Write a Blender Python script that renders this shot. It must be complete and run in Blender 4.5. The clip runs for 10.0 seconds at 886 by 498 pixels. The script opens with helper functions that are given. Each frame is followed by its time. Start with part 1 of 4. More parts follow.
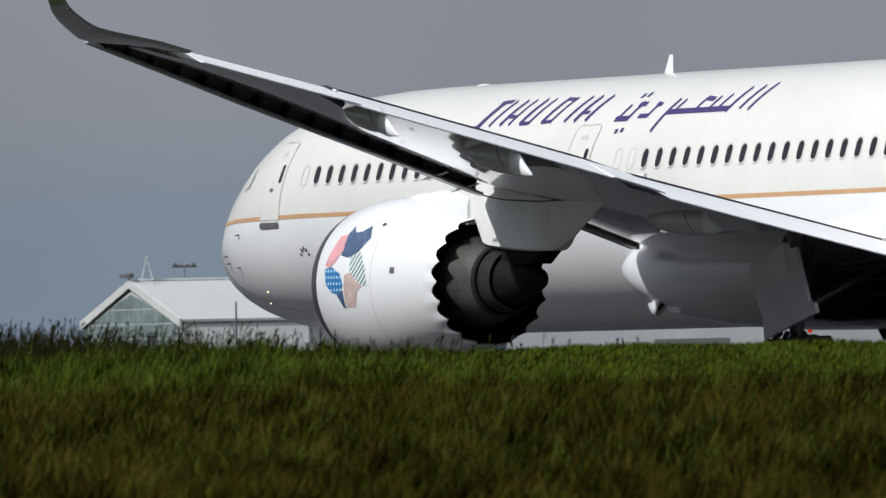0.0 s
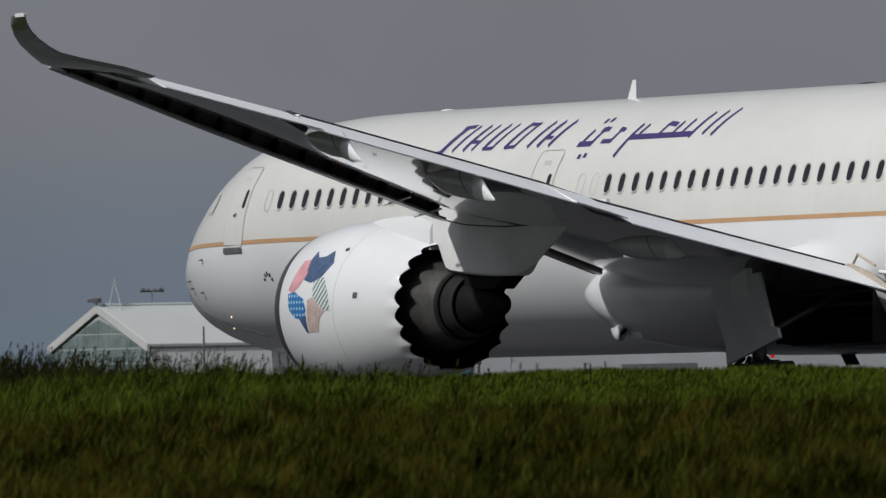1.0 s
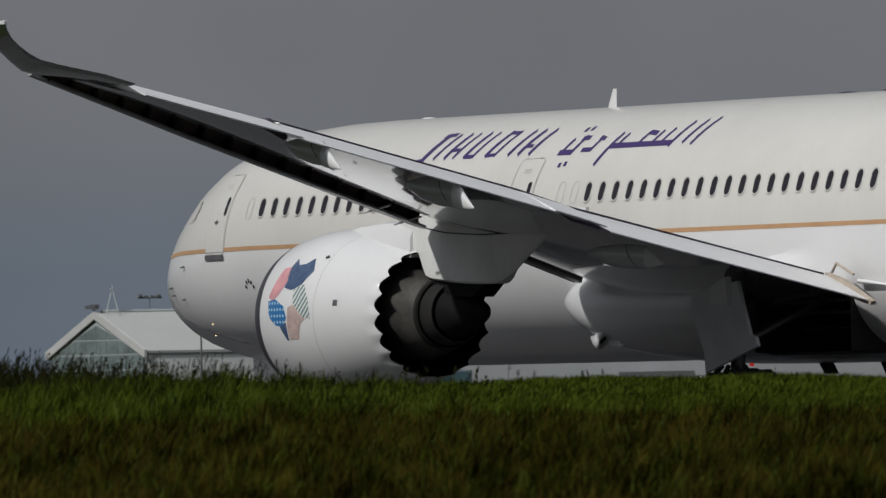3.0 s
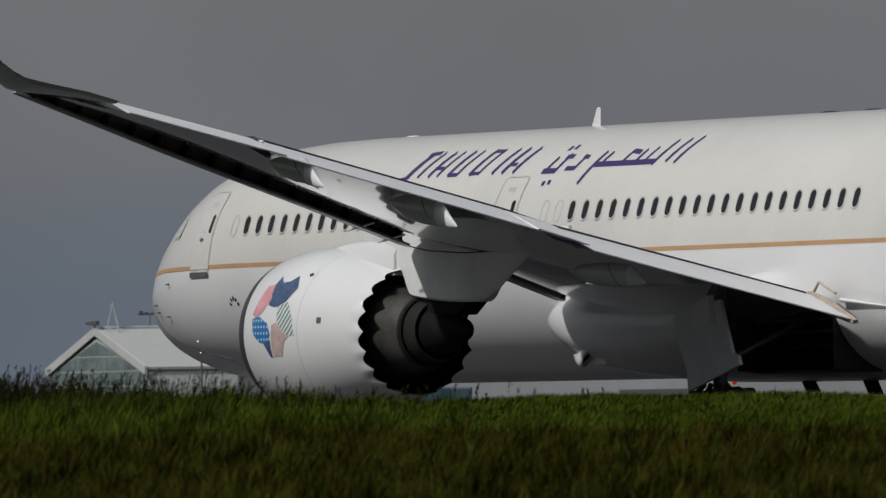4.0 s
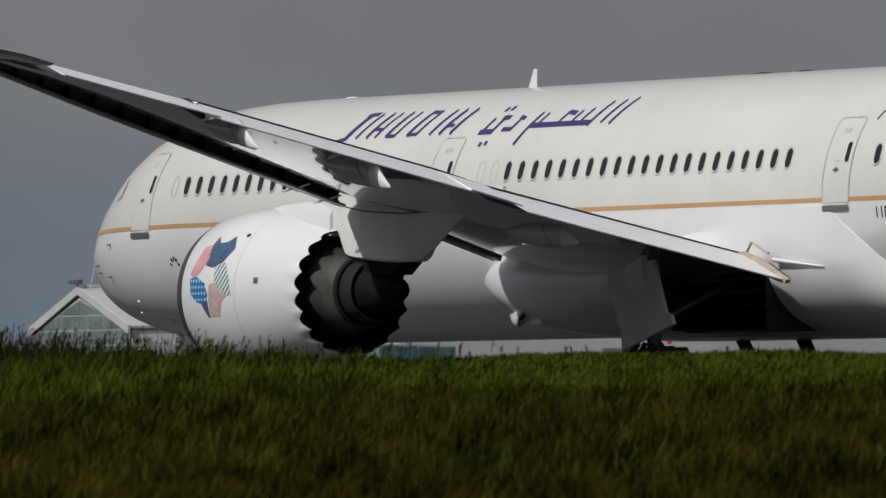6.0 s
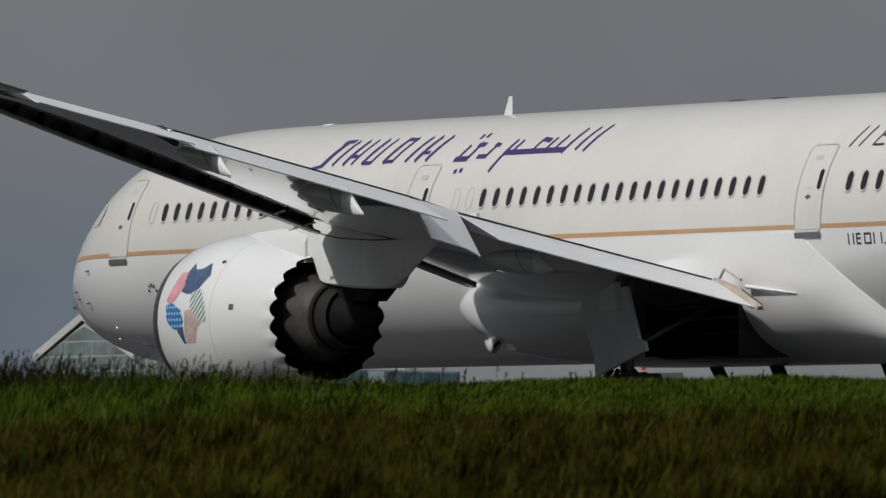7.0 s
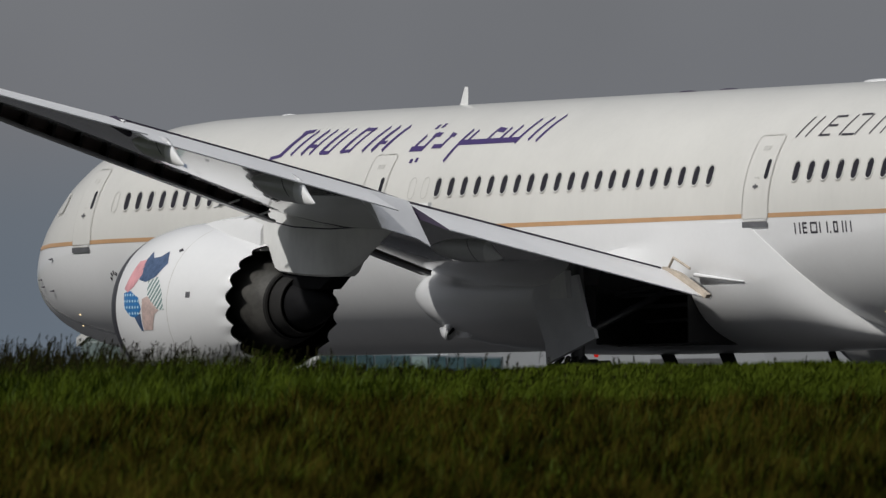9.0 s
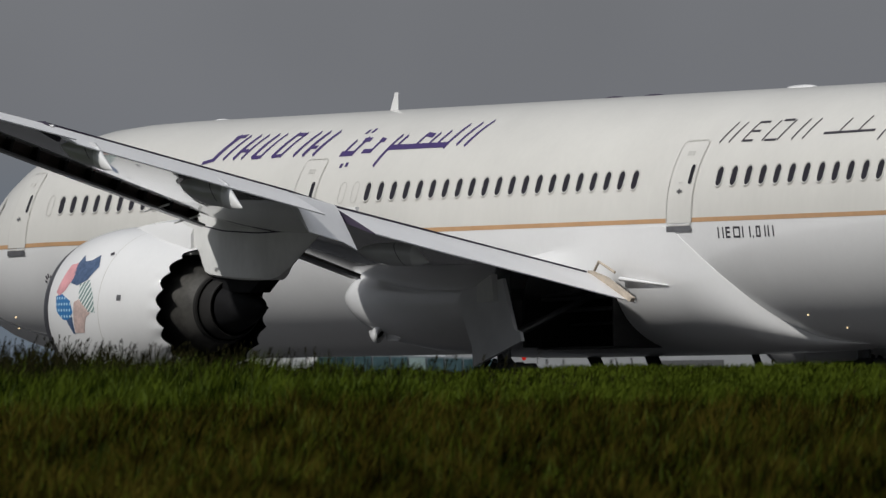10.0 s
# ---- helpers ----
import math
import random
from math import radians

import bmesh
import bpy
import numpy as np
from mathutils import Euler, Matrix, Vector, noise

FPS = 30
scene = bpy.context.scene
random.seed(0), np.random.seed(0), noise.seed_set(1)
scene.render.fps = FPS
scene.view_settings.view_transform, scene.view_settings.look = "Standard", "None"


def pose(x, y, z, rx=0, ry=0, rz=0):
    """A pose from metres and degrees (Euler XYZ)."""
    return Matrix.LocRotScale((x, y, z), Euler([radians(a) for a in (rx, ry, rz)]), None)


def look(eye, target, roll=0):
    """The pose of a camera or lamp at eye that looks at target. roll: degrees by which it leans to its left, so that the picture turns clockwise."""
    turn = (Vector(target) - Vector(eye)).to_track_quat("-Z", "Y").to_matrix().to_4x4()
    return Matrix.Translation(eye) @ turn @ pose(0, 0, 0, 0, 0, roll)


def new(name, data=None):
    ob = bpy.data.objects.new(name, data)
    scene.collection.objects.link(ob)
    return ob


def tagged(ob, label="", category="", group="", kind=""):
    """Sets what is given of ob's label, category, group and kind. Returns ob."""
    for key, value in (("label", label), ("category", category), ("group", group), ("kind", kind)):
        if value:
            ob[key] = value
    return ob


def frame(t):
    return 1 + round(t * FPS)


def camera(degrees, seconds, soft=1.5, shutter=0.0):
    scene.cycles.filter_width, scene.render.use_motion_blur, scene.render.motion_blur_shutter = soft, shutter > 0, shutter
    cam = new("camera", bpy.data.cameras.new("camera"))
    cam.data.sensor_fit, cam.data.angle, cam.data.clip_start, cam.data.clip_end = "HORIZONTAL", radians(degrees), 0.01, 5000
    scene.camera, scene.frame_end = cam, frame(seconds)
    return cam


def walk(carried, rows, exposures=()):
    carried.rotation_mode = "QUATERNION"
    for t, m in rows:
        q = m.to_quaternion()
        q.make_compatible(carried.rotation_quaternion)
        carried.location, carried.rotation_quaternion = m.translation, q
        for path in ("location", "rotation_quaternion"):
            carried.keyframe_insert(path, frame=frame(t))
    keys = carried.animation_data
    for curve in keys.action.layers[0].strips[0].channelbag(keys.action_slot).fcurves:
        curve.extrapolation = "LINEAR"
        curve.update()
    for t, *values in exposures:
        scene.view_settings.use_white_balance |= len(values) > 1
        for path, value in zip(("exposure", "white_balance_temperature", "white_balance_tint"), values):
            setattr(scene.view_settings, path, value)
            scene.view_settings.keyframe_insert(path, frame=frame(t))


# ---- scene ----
# ---- camera ----
EYE = (0.0, 0.0, 1.13)
# seconds, pan to the left, tilt up and roll in degrees
PAN = [
    (0.0, 1.704, 0.611, -1.20), (0.5, 1.640, 0.666, -1.20), (1.0, 1.536, 0.735, -1.17), (1.5, 1.518, 0.742, -1.14),
    (2.0, 1.510, 0.729, -1.14), (2.5, 1.530, 0.706, -1.13), (2.7, 1.526, 0.757, -1.08), (3.2, 1.527, 0.772, -0.98),
    (3.8, 1.524, 0.815, -0.88), (4.0, 1.525, 0.860, -0.87), (4.5, 1.444, 0.643, -0.84), (5.0, 1.436, 0.612, -0.85),
    (5.2, 1.436, 0.611, -0.86), (5.8, 1.440, 0.640, -0.90), (6.3, 1.441, 0.707, -0.92), (6.5, 1.427, 0.805, -0.91),
    (7.0, 1.464, 0.778, -0.90), (7.5, 1.555, 0.700, -0.87), (8.0, 1.622, 0.639, -0.87), (8.5, 1.668, 0.706, -0.87),
    (9.0, 1.686, 0.706, -0.85), (9.5, 1.684, 0.706, -0.81), (10.0, 1.675, 0.713, -0.80),
]
cam = camera(4.535, 10.0, 1.4)
cam.data.dof.use_dof, cam.data.dof.focus_distance, cam.data.dof.aperture_fstop = True, 265.0, 10.5


def aim(yaw, tilt, roll):
    a, b = radians(yaw), radians(tilt)
    way = Vector((-math.sin(a) * math.cos(b), math.cos(a) * math.cos(b), math.sin(b)))
    return look(EYE, Vector(EYE) + 10 * way, roll)


EXPOSURES = [(0.0, 0.58, 6180, 9), (0.5, 0.24, 6200, 9), (1.0, 0.04, 6280, 10), (1.5, -0.04, 6330, 10), (2.5, -0.15, 6400, 10), (4.0, -0.20, 6430, 10), (4.5, -0.27, 6450, 10), (5.0, -0.03, 6450, 10),
             (5.2, -0.01, 6450, 10), (6.5, 0.02, 6450, 10), (7.0, -0.08, 6450, 10), (8.0, -0.06, 6450, 10), (10.0, -0.03, 6450, 10)]
walk(cam, [(t, aim(a, b, c)) for t, a, b, c in PAN], EXPOSURES)

# ---- light ----
SUN_AZ, SUN_EL = radians(230.0), radians(44.0)   # clockwise from +y
world = bpy.data.worlds.new("storm_sky")
scene.world = world
world.use_nodes = True
wn, wl = world.node_tree.nodes, world.node_tree.links
bg = wn["Background"]
sky = wn.new("ShaderNodeTexSky")
sky.sky_type, sky.sun_disc, sky.sun_elevation, sky.sun_rotation = "NISHITA", False, SUN_EL, SUN_AZ
tc = wn.new("ShaderNodeTexCoord")
sep = wn.new("ShaderNodeSeparateXYZ")
wl.new(tc.outputs["Generated"], sep.inputs[0])
ramp = wn.new("ShaderNodeValToRGB")
wl.new(sep.outputs["Z"], ramp.inputs["Fac"])
el = ramp.color_ramp.elements
el[0].position, el[0].color = 0.0, (0.125, 0.155, 0.195, 1)
el[1].position, el[1].color = 1.0, (0.36, 0.375, 0.40, 1)
for p, c in ((0.014, (0.130, 0.155, 0.188, 1)), (0.024, (0.160, 0.166, 0.182, 1)), (0.06, (0.170, 0.172, 0.182, 1)), (0.35, (0.20, 0.206, 0.22, 1))):
    e = el.new(p)
    e.color = c
side = wn.new("ShaderNodeMapRange")       # the storm stands to +y, the sky clears towards -y
side.interpolation_type = "SMOOTHSTEP"
side.inputs["From Min"].default_value, side.inputs["From Max"].default_value = 0.80, -0.30
wl.new(sep.outputs["Y"], side.inputs["Value"])
clear = wn.new("ShaderNodeMixRGB")
high = wn.new("ShaderNodeValToRGB")       # cloud cover behind: dim near the horizon, brighter overhead
wl.new(sep.outputs["Z"], high.inputs["Fac"])
he = high.color_ramp.elements
he[0].position, he[0].color = 0.0, (0.045, 0.048, 0.054, 1)
he[1].position, he[1].color = 1.0, (0.44, 0.46, 0.50, 1)
for p, c in ((0.12, (0.065, 0.069, 0.077, 1)), (0.35, (0.18, 0.19, 0.207, 1)), (0.6, (0.34, 0.358, 0.39, 1))):
    e = he.new(p)
    e.color = c
wl.new(high.outputs["Color"], clear.inputs["Color2"])
wl.new(side.outputs["Result"], clear.inputs["Fac"])
wl.new(ramp.outputs["Color"], clear.inputs["Color1"])
nz = wn.new("ShaderNodeTexNoise")
nz.inputs["Scale"].default_value, nz.inputs["Detail"].default_value = 26.0, 3.0
wl.new(tc.outputs["Generated"], nz.inputs["Vector"])
nr = wn.new("ShaderNodeMapRange")
nr.inputs["To Min"].default_value, nr.inputs["To Max"].default_value = 0.86, 1.14
wl.new(nz.outputs["Fac"], nr.inputs["Value"])
mul = wn.new("ShaderNodeMixRGB")
mul.blend_type, mul.inputs["Fac"].default_value = "MULTIPLY", 1.0
wl.new(clear.outputs["Color"], mul.inputs["Color1"])
wl.new(nr.outputs["Result"], mul.inputs["Color2"])
dim = wn.new("ShaderNodeMixRGB")     # thin gaps of clear sky above the cloud
dim.blend_type, dim.inputs["Fac"].default_value = "ADD", 0.002
wl.new(mul.outputs["Color"], dim.inputs["Color1"])
wl.new(sky.outputs["Color"], dim.inputs["Color2"])
wl.new(dim.outputs["Color"], bg.inputs["Color"])
bg.inputs["Strength"].default_value = 1.0

sun = new("sun", bpy.data.lights.new("sun", "SUN"))
sun.data.energy, sun.data.angle, sun.data.color = 2.5, radians(2.0), (1.0, 0.975, 0.93)
sun_way = Vector((math.sin(SUN_AZ) * math.cos(SUN_EL), math.cos(SUN_AZ) * math.cos(SUN_EL), math.sin(SUN_EL)))
sun.matrix_world = look(sun_way * 100, (0, 0, 0))


# ---- materials ----
def mat(name, colour, rough=0.5, metal=0.0, vary=0.12, scale=2.0, bump=0.0, fine=60.0, second=None, coat=0.0, stretch=(1, 1, 1), pieces=False, gloss=0.5, patchy=0.0):
    """A principled surface whose colour wanders at two scales."""
    m = bpy.data.materials.new(name)
    m.use_nodes = True
    n, l = m.node_tree.nodes, m.node_tree.links
    p = n["Principled BSDF"]
    p.inputs["Roughness"].default_value, p.inputs["Metallic"].default_value = rough, metal
    p.inputs["Coat Weight"].default_value = coat
    p.inputs["Specular IOR Level"].default_value = gloss
    tex = n.new("ShaderNodeTexCoord")
    mp = n.new("ShaderNodeMapping")
    mp.inputs["Scale"].default_value = stretch
    l.new(tex.outputs["Object"], mp.inputs["Vector"])
    a, b = n.new("ShaderNodeTexNoise"), n.new("ShaderNodeTexNoise")
    a.inputs["Scale"].default_value, a.inputs["Detail"].default_value = scale, 5.0
    b.inputs["Scale"].default_value, b.inputs["Detail"].default_value = fine, 3.0
    for t in (a, b):
        l.new(mp.outputs["Vector"], t.inputs["Vector"])
    add = n.new("ShaderNodeMath")
    add.operation = "MULTIPLY_ADD"
    add.inputs[1].default_value = 0.35
    l.new(b.outputs["Fac"], add.inputs[0])
    l.new(a.outputs["Fac"], add.inputs[2])
    source = add.outputs[0]
    if pieces:
        geo = n.new("ShaderNodeNewGeometry")
        mix = n.new("ShaderNodeMath")
        mix.operation = "MULTIPLY_ADD"
        mix.inputs[1].default_value = 0.5 if patchy else 0.6
        l.new(geo.outputs["Random Per Island"], mix.inputs[0])
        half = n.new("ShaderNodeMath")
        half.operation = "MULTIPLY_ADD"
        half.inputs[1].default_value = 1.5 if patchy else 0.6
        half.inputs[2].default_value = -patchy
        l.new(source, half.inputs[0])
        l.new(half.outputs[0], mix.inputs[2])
        source = mix.outputs[0]
    r = n.new("ShaderNodeValToRGB")
    c = Vector(colour)
    dark = [v * (1 - vary) for v in c]
    light = [min(1, v * (1 + vary)) for v in c] if second is None else list(second)
    r.color_ramp.elements[0].position, r.color_ramp.elements[0].color = 0.35, (*dark, 1)
    r.color_ramp.elements[1].position, r.color_ramp.elements[1].color = 0.85, (*light, 1)
    l.new(source, r.inputs["Fac"])
    l.new(r.outputs["Color"], p.inputs["Base Color"])
    if bump:
        bp = n.new("ShaderNodeBump")
        bp.inputs["Strength"].default_value, bp.inputs["Distance"].default_value = bump, 0.02
        l.new(b.outputs["Fac"], bp.inputs["Height"])
        l.new(bp.outputs["Normal"], p.inputs["Normal"])
    return m


def glow(name, colour, strength):
    m = bpy.data.materials.new(name)
    m.use_nodes = True
    p = m.node_tree.nodes["Principled BSDF"]
    p.inputs["Base Color"].default_value = (*colour, 1)
    p.inputs["Emission Color"].default_value, p.inputs["Emission Strength"].default_value = (*colour, 1), strength
    return m


def polish(m, ior):
    """A harder, more mirror-like clear coat."""
    m.node_tree.nodes["Principled BSDF"].inputs["Coat IOR"].default_value = ior
    return m


CREAM = mat("cream_paint", (0.70, 0.688, 0.648), 0.30, vary=0.05, scale=0.8, coat=0.6, fine=9, stretch=(0.6, 1, 0.25))
WHITE = mat("white_paint", (0.80, 0.80, 0.80), 0.30, vary=0.03, scale=0.6, coat=0.6, fine=9)
WING_GREY = polish(mat("wing_grey_paint", (0.37, 0.37, 0.375), 0.2, vary=0.15, scale=0.5, fine=5, coat=1.0, stretch=(0.4, 1, 1)), 1.9)
PYLON = mat("pylon_grey_paint", (0.82, 0.82, 0.80), 0.45, vary=0.09, scale=1.6, fine=9, stretch=(1, 1, 0.4))
TANNED = mat("primer_tan", (0.42, 0.36, 0.29), 0.5, vary=0.25, scale=3)
SHEEN = mat("nose_sheen", (0.85, 0.85, 0.85), 0.25, 0.6, vary=0.1, scale=4)
FLAP_WHITE = mat("flap_paint", (0.82, 0.82, 0.83), 0.4, vary=0.05, scale=0.8, fine=14)
FAIRING = mat("fairing_grey_paint", (0.55, 0.55, 0.555), 0.3, vary=0.08, scale=0.8, fine=8, coat=0.4)
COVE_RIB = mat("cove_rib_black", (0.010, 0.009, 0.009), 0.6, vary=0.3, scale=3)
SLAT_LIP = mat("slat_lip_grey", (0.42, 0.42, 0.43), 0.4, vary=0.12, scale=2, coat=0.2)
# brown slat tone, darkened further for the shade in the coves
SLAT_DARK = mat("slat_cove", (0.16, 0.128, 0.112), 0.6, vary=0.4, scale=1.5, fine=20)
DOOR_GREY = mat("gear_door_grey", (0.72, 0.72, 0.73), 0.45, vary=0.08, scale=1.5)
GOLD = mat("gold_stripe", (0.52, 0.31, 0.16), 0.4, vary=0.08, scale=3)
PURPLE = mat("purple_paint", (0.045, 0.022, 0.13), 0.35, vary=0.1, scale=3)
INK = mat("dark_ink", (0.035, 0.030, 0.040), 0.5, vary=0.1, scale=4)
OUTLINE = mat("door_outline_grey", (0.53, 0.52, 0.49), 0.5, vary=0.15, scale=4)
SILL = mat("door_sill_metal", (0.20, 0.20, 0.21), 0.45, 0.6, vary=0.2, scale=5)
GLASS = mat("window_glass", (0.016, 0.014, 0.020), 0.12, vary=0.3, scale=3)
LIP = mat("inlet_lip_metal", (0.10, 0.10, 0.115), 0.4, 0.7, vary=0.1, scale=2)
# black paint, also put in for shade in duct, plug and scoop mouth
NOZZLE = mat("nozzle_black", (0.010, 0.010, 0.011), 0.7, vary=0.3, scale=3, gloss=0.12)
CORE = mat("core_cowl_metal", (0.05, 0.048, 0.045), 0.42, 0.5, vary=0.5, scale=1.3, fine=9, second=(0.13, 0.125, 0.115))
PLUG = mat("plug_metal", (0.030, 0.029, 0.028), 0.55, 0.2, vary=0.3, scale=2, gloss=0.2)
RUBBER = mat("tyre_rubber", (0.02, 0.02, 0.021), 0.8, vary=0.3, scale=6)
STEEL = mat("gear_steel", (0.10, 0.10, 0.105), 0.4, 0.5, vary=0.2, scale=6)
# near-black lining: the dark of the bay's interior is put into its colour
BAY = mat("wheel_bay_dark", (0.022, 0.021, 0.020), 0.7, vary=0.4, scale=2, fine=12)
# dark tone of seals and joints, and of shade painted into flap gaps
DARK_VIOLET = mat("dark_violet", (0.03, 0.02, 0.045), 0.6, vary=0.2, scale=5)
PINK = mat("patch_pink", (0.62, 0.30, 0.32), 0.4, vary=0.25, scale=3)
NAVY = mat("patch_navy", (0.02, 0.05, 0.12), 0.4, scale=9, fine=22, second=(0.09, 0.14, 0.25))
TAN = mat("patch_tan", (0.50, 0.38, 0.35), 0.4, vary=0.3, scale=4, fine=16)
BEACON = glow("red_beacon", (1.0, 0.03, 0.02), 0.35)
WARM_GLOW = glow("warm_lamp_and_glint", (1.0, 0.76, 0.42), 1.0)
TARMAC = mat("asphalt", (0.024, 0.024, 0.026), 0.75, vary=0.25, scale=0.3, bump=0.3, fine=30)
MOWN = mat("mown_airfield_grass", (0.012, 0.020, 0.004), 0.9, vary=0.3, scale=0.2, fine=4, second=(0.030, 0.040, 0.010), gloss=0.05)
# near-black under the blades, with the shade of their gaps in its colour
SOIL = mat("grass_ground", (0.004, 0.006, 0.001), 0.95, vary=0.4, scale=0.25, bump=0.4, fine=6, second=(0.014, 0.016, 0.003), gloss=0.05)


def pattern(name, base, line, scale, cross=False):
    """Printed stripes, or a dotted grid where two sets of stripes cross."""
    m = mat(name, base, 0.4)
    n, l = m.node_tree.nodes, m.node_tree.links
    tex = n.new("ShaderNodeTexCoord")
    value = None
    for axis in ("X", "Z") if cross else ("DIAGONAL",):
        w = n.new("ShaderNodeTexWave")
        w.bands_direction = axis
        w.inputs["Scale"].default_value, w.inputs["Distortion"].default_value = scale, 0.0 if cross else 1.5
        l.new(tex.outputs["Object"], w.inputs["Vector"])
        if value is None:
            value = w.outputs["Fac"]
        else:
            both = n.new("ShaderNodeMath")
            both.operation = "MULTIPLY"
            l.new(value, both.inputs[0])
            l.new(w.outputs["Fac"], both.inputs[1])
            value = both.outputs[0]
    r = n.new("ShaderNodeValToRGB")
    r.color_ramp.elements[0].position, r.color_ramp.elements[0].color = 0.4, (*base, 1)
    r.color_ramp.elements[1].position, r.color_ramp.elements[1].color = 0.7, (*line, 1)
    l.new(value, r.inputs["Fac"])
    l.new(r.outputs["Color"], n["Principled BSDF"].inputs["Base Color"])
    return m


BLUE = pattern("patch_blue_dots", (0.025, 0.17, 0.42), (0.45, 0.65, 0.78), 2.2, True)
LEAF = pattern("patch_leaf_stripes", (0.16, 0.26, 0.25), (0.74, 0.76, 0.75), 4.2)


# ---- mesh helpers ----
def part(name, bm, material, parent=None, label="", smooth=True, sharp=32):
    """Links a bmesh as one mesh object under a thing or a part."""
    bmesh.ops.recalc_face_normals(bm, faces=bm.faces)
    if smooth:
        for f in bm.faces:
            f.smooth = True
        for e in bm.edges:
            if len(e.link_faces) == 2 and e.calc_face_angle(0) > radians(sharp):
                e.smooth = False
    me = bpy.data.meshes.new(name)
    bm.to_mesh(me)
    bm.free()
    for m in material if isinstance(material, (list, tuple)) else [material]:
        me.materials.append(m)
    ob = new(name, me)
    if parent is not None:
        ob.parent = parent
    if label:
        tagged(ob, label)
    return ob


def loft(rings, closed=True, caps=True, index=None, bm=None):
    """A skin through rings of points."""
    bm = bm or bmesh.new()
    vs = [[bm.verts.new(p) for p in r] for r in rings]
    n = len(vs[0])
    for i in range(len(vs) - 1):
        for j in range(n if closed else n - 1):
            k = (j + 1) % n
            f = bm.faces.new((vs[i][j], vs[i][k], vs[i + 1][k], vs[i + 1][j]))
            if index:
                f.material_index = index(i, j)
    if caps and closed:
        bm.faces.new(vs[0])
        bm.faces.new(vs[-1][::-1])
    return bm


def box(bm, lo, hi, m=None):
    """A box with slightly chamfered edges."""
    g = bmesh.ops.create_cube(bm, size=1.0)
    size = [hi[k] - lo[k] for k in range(3)]
    mid = [(hi[k] + lo[k]) / 2 for k in range(3)]
    for v in g["verts"]:
        v.co = Vector([mid[k] + v.co[k] * size[k] for k in range(3)])
        if m is not None:
            v.co = m @ v.co
    bmesh.ops.bevel(bm, geom=list({e for v in g["verts"] for e in v.link_edges}), offset=0.08 * min(size), segments=1, affect="EDGES", clamp_overlap=True)
    return bm


def rod(bm, a, b, r0, r1=None, n=12):
    """A tapered round bar from a to b."""
    a, b = Vector(a), Vector(b)
    q = (b - a).to_track_quat("Z", "Y").to_matrix()
    r1 = r0 if r1 is None else r1
    rings = [[p + q @ Vector((r * math.cos(k * math.tau / n), r * math.sin(k * math.tau / n), 0)) for k in range(n)] for p, r in ((a, r0), (b, r1))]
    return loft(rings, bm=bm)


def slab(outline, thickness, axis, bm=None):
    """A flat outline of points, given depth along axis on both sides."""
    d = Vector(axis) * thickness / 2
    return loft([[Vector(p) - d for p in outline], [Vector(p) + d for p in outline]], bm=bm)


def curve(table):
    """A smooth function through a table, without overshoot."""
    x, y = np.array(table, float).T
    h, s = np.diff(x), np.diff(y) / np.diff(x)
    m = np.r_[s[0], np.where(s[:-1] * s[1:] > 0, 2 * s[:-1] * s[1:] / (s[:-1] + s[1:] + 1e-12), 0), s[-1]]

    def f(v):
        i = int(np.clip(np.searchsorted(x, v) - 1, 0, len(h) - 1))
        t = min(max((v - x[i]) / h[i], 0), 1)
        return float((1 + 2 * t) * (1 - t) ** 2 * y[i] + t * (1 - t) ** 2 * h[i] * m[i] + t * t * (3 - 2 * t) * y[i + 1] + t * t * (t - 1) * h[i] * m[i + 1])
    return f


# ---- airliner: x ahead from the nose, y to its left, z above the taxiway ----
ZC = 4.90
PITCH = 0.6096
WIN_X, WIN_Z = -8.6, 5.83
def nose(table):
    return [(0.25 + s * 7.75 / 8, v) if s <= 8 else (s, v) for s, v in table]


half_w = curve(nose([(0, 0.02), (0.08, 0.36), (0.25, 0.64), (0.5, 0.90), (1, 1.27), (2, 1.82), (3, 2.20), (4.5, 2.58), (6, 2.78), (8, 2.875), (10, 2.885), (47, 2.885), (52, 2.62), (57, 2.05), (62, 1.25), (66, 0.55), (68, 0.2)]))
top_z = curve(nose([(0, 4.02), (0.08, 4.30), (0.25, 4.55), (0.5, 4.82), (1, 5.22), (2, 5.88), (3, 6.52), (4, 7.05), (5, 7.38), (6.5, 7.66), (8, 7.80), (10, 7.86), (12, 7.87), (47, 7.87), (57, 7.75), (68, 6.6)]))
low_z = curve(nose([(0, 3.98), (0.08, 3.74), (0.25, 3.52), (0.5, 3.28), (1, 2.96), (2, 2.58), (3, 2.34), (4.5, 2.12), (6, 2.01), (8, 1.95), (10, 1.93), (45, 1.93), (50, 2.3), (57, 3.6), (64, 5.2), (68, 6.2)]))
wide_z = curve([(0, 4.0), (1, 4.02), (3, 4.30), (6, 4.66), (10, 4.90), (47, 4.90), (57, 5.6), (68, 6.4)])


def ring_y(x, z):
    s = -x
    zm = wide_z(s)
    k = (z - zm) / ((top_z(s) - zm) if z > zm else (zm - low_z(s)))
    return half_w(s) * math.sqrt(max(0.0, 1 - k * k))


def skin(x, z, off=0.006):
    """A point on the left side of the body, a little proud of it."""
    y = ring_y(x, z)
    n = Vector((0, y / 2.885 ** 2, (z - wide_z(-x)) / 2.97 ** 2)).normalized()
    return Vector((x, y, z)) + n * off


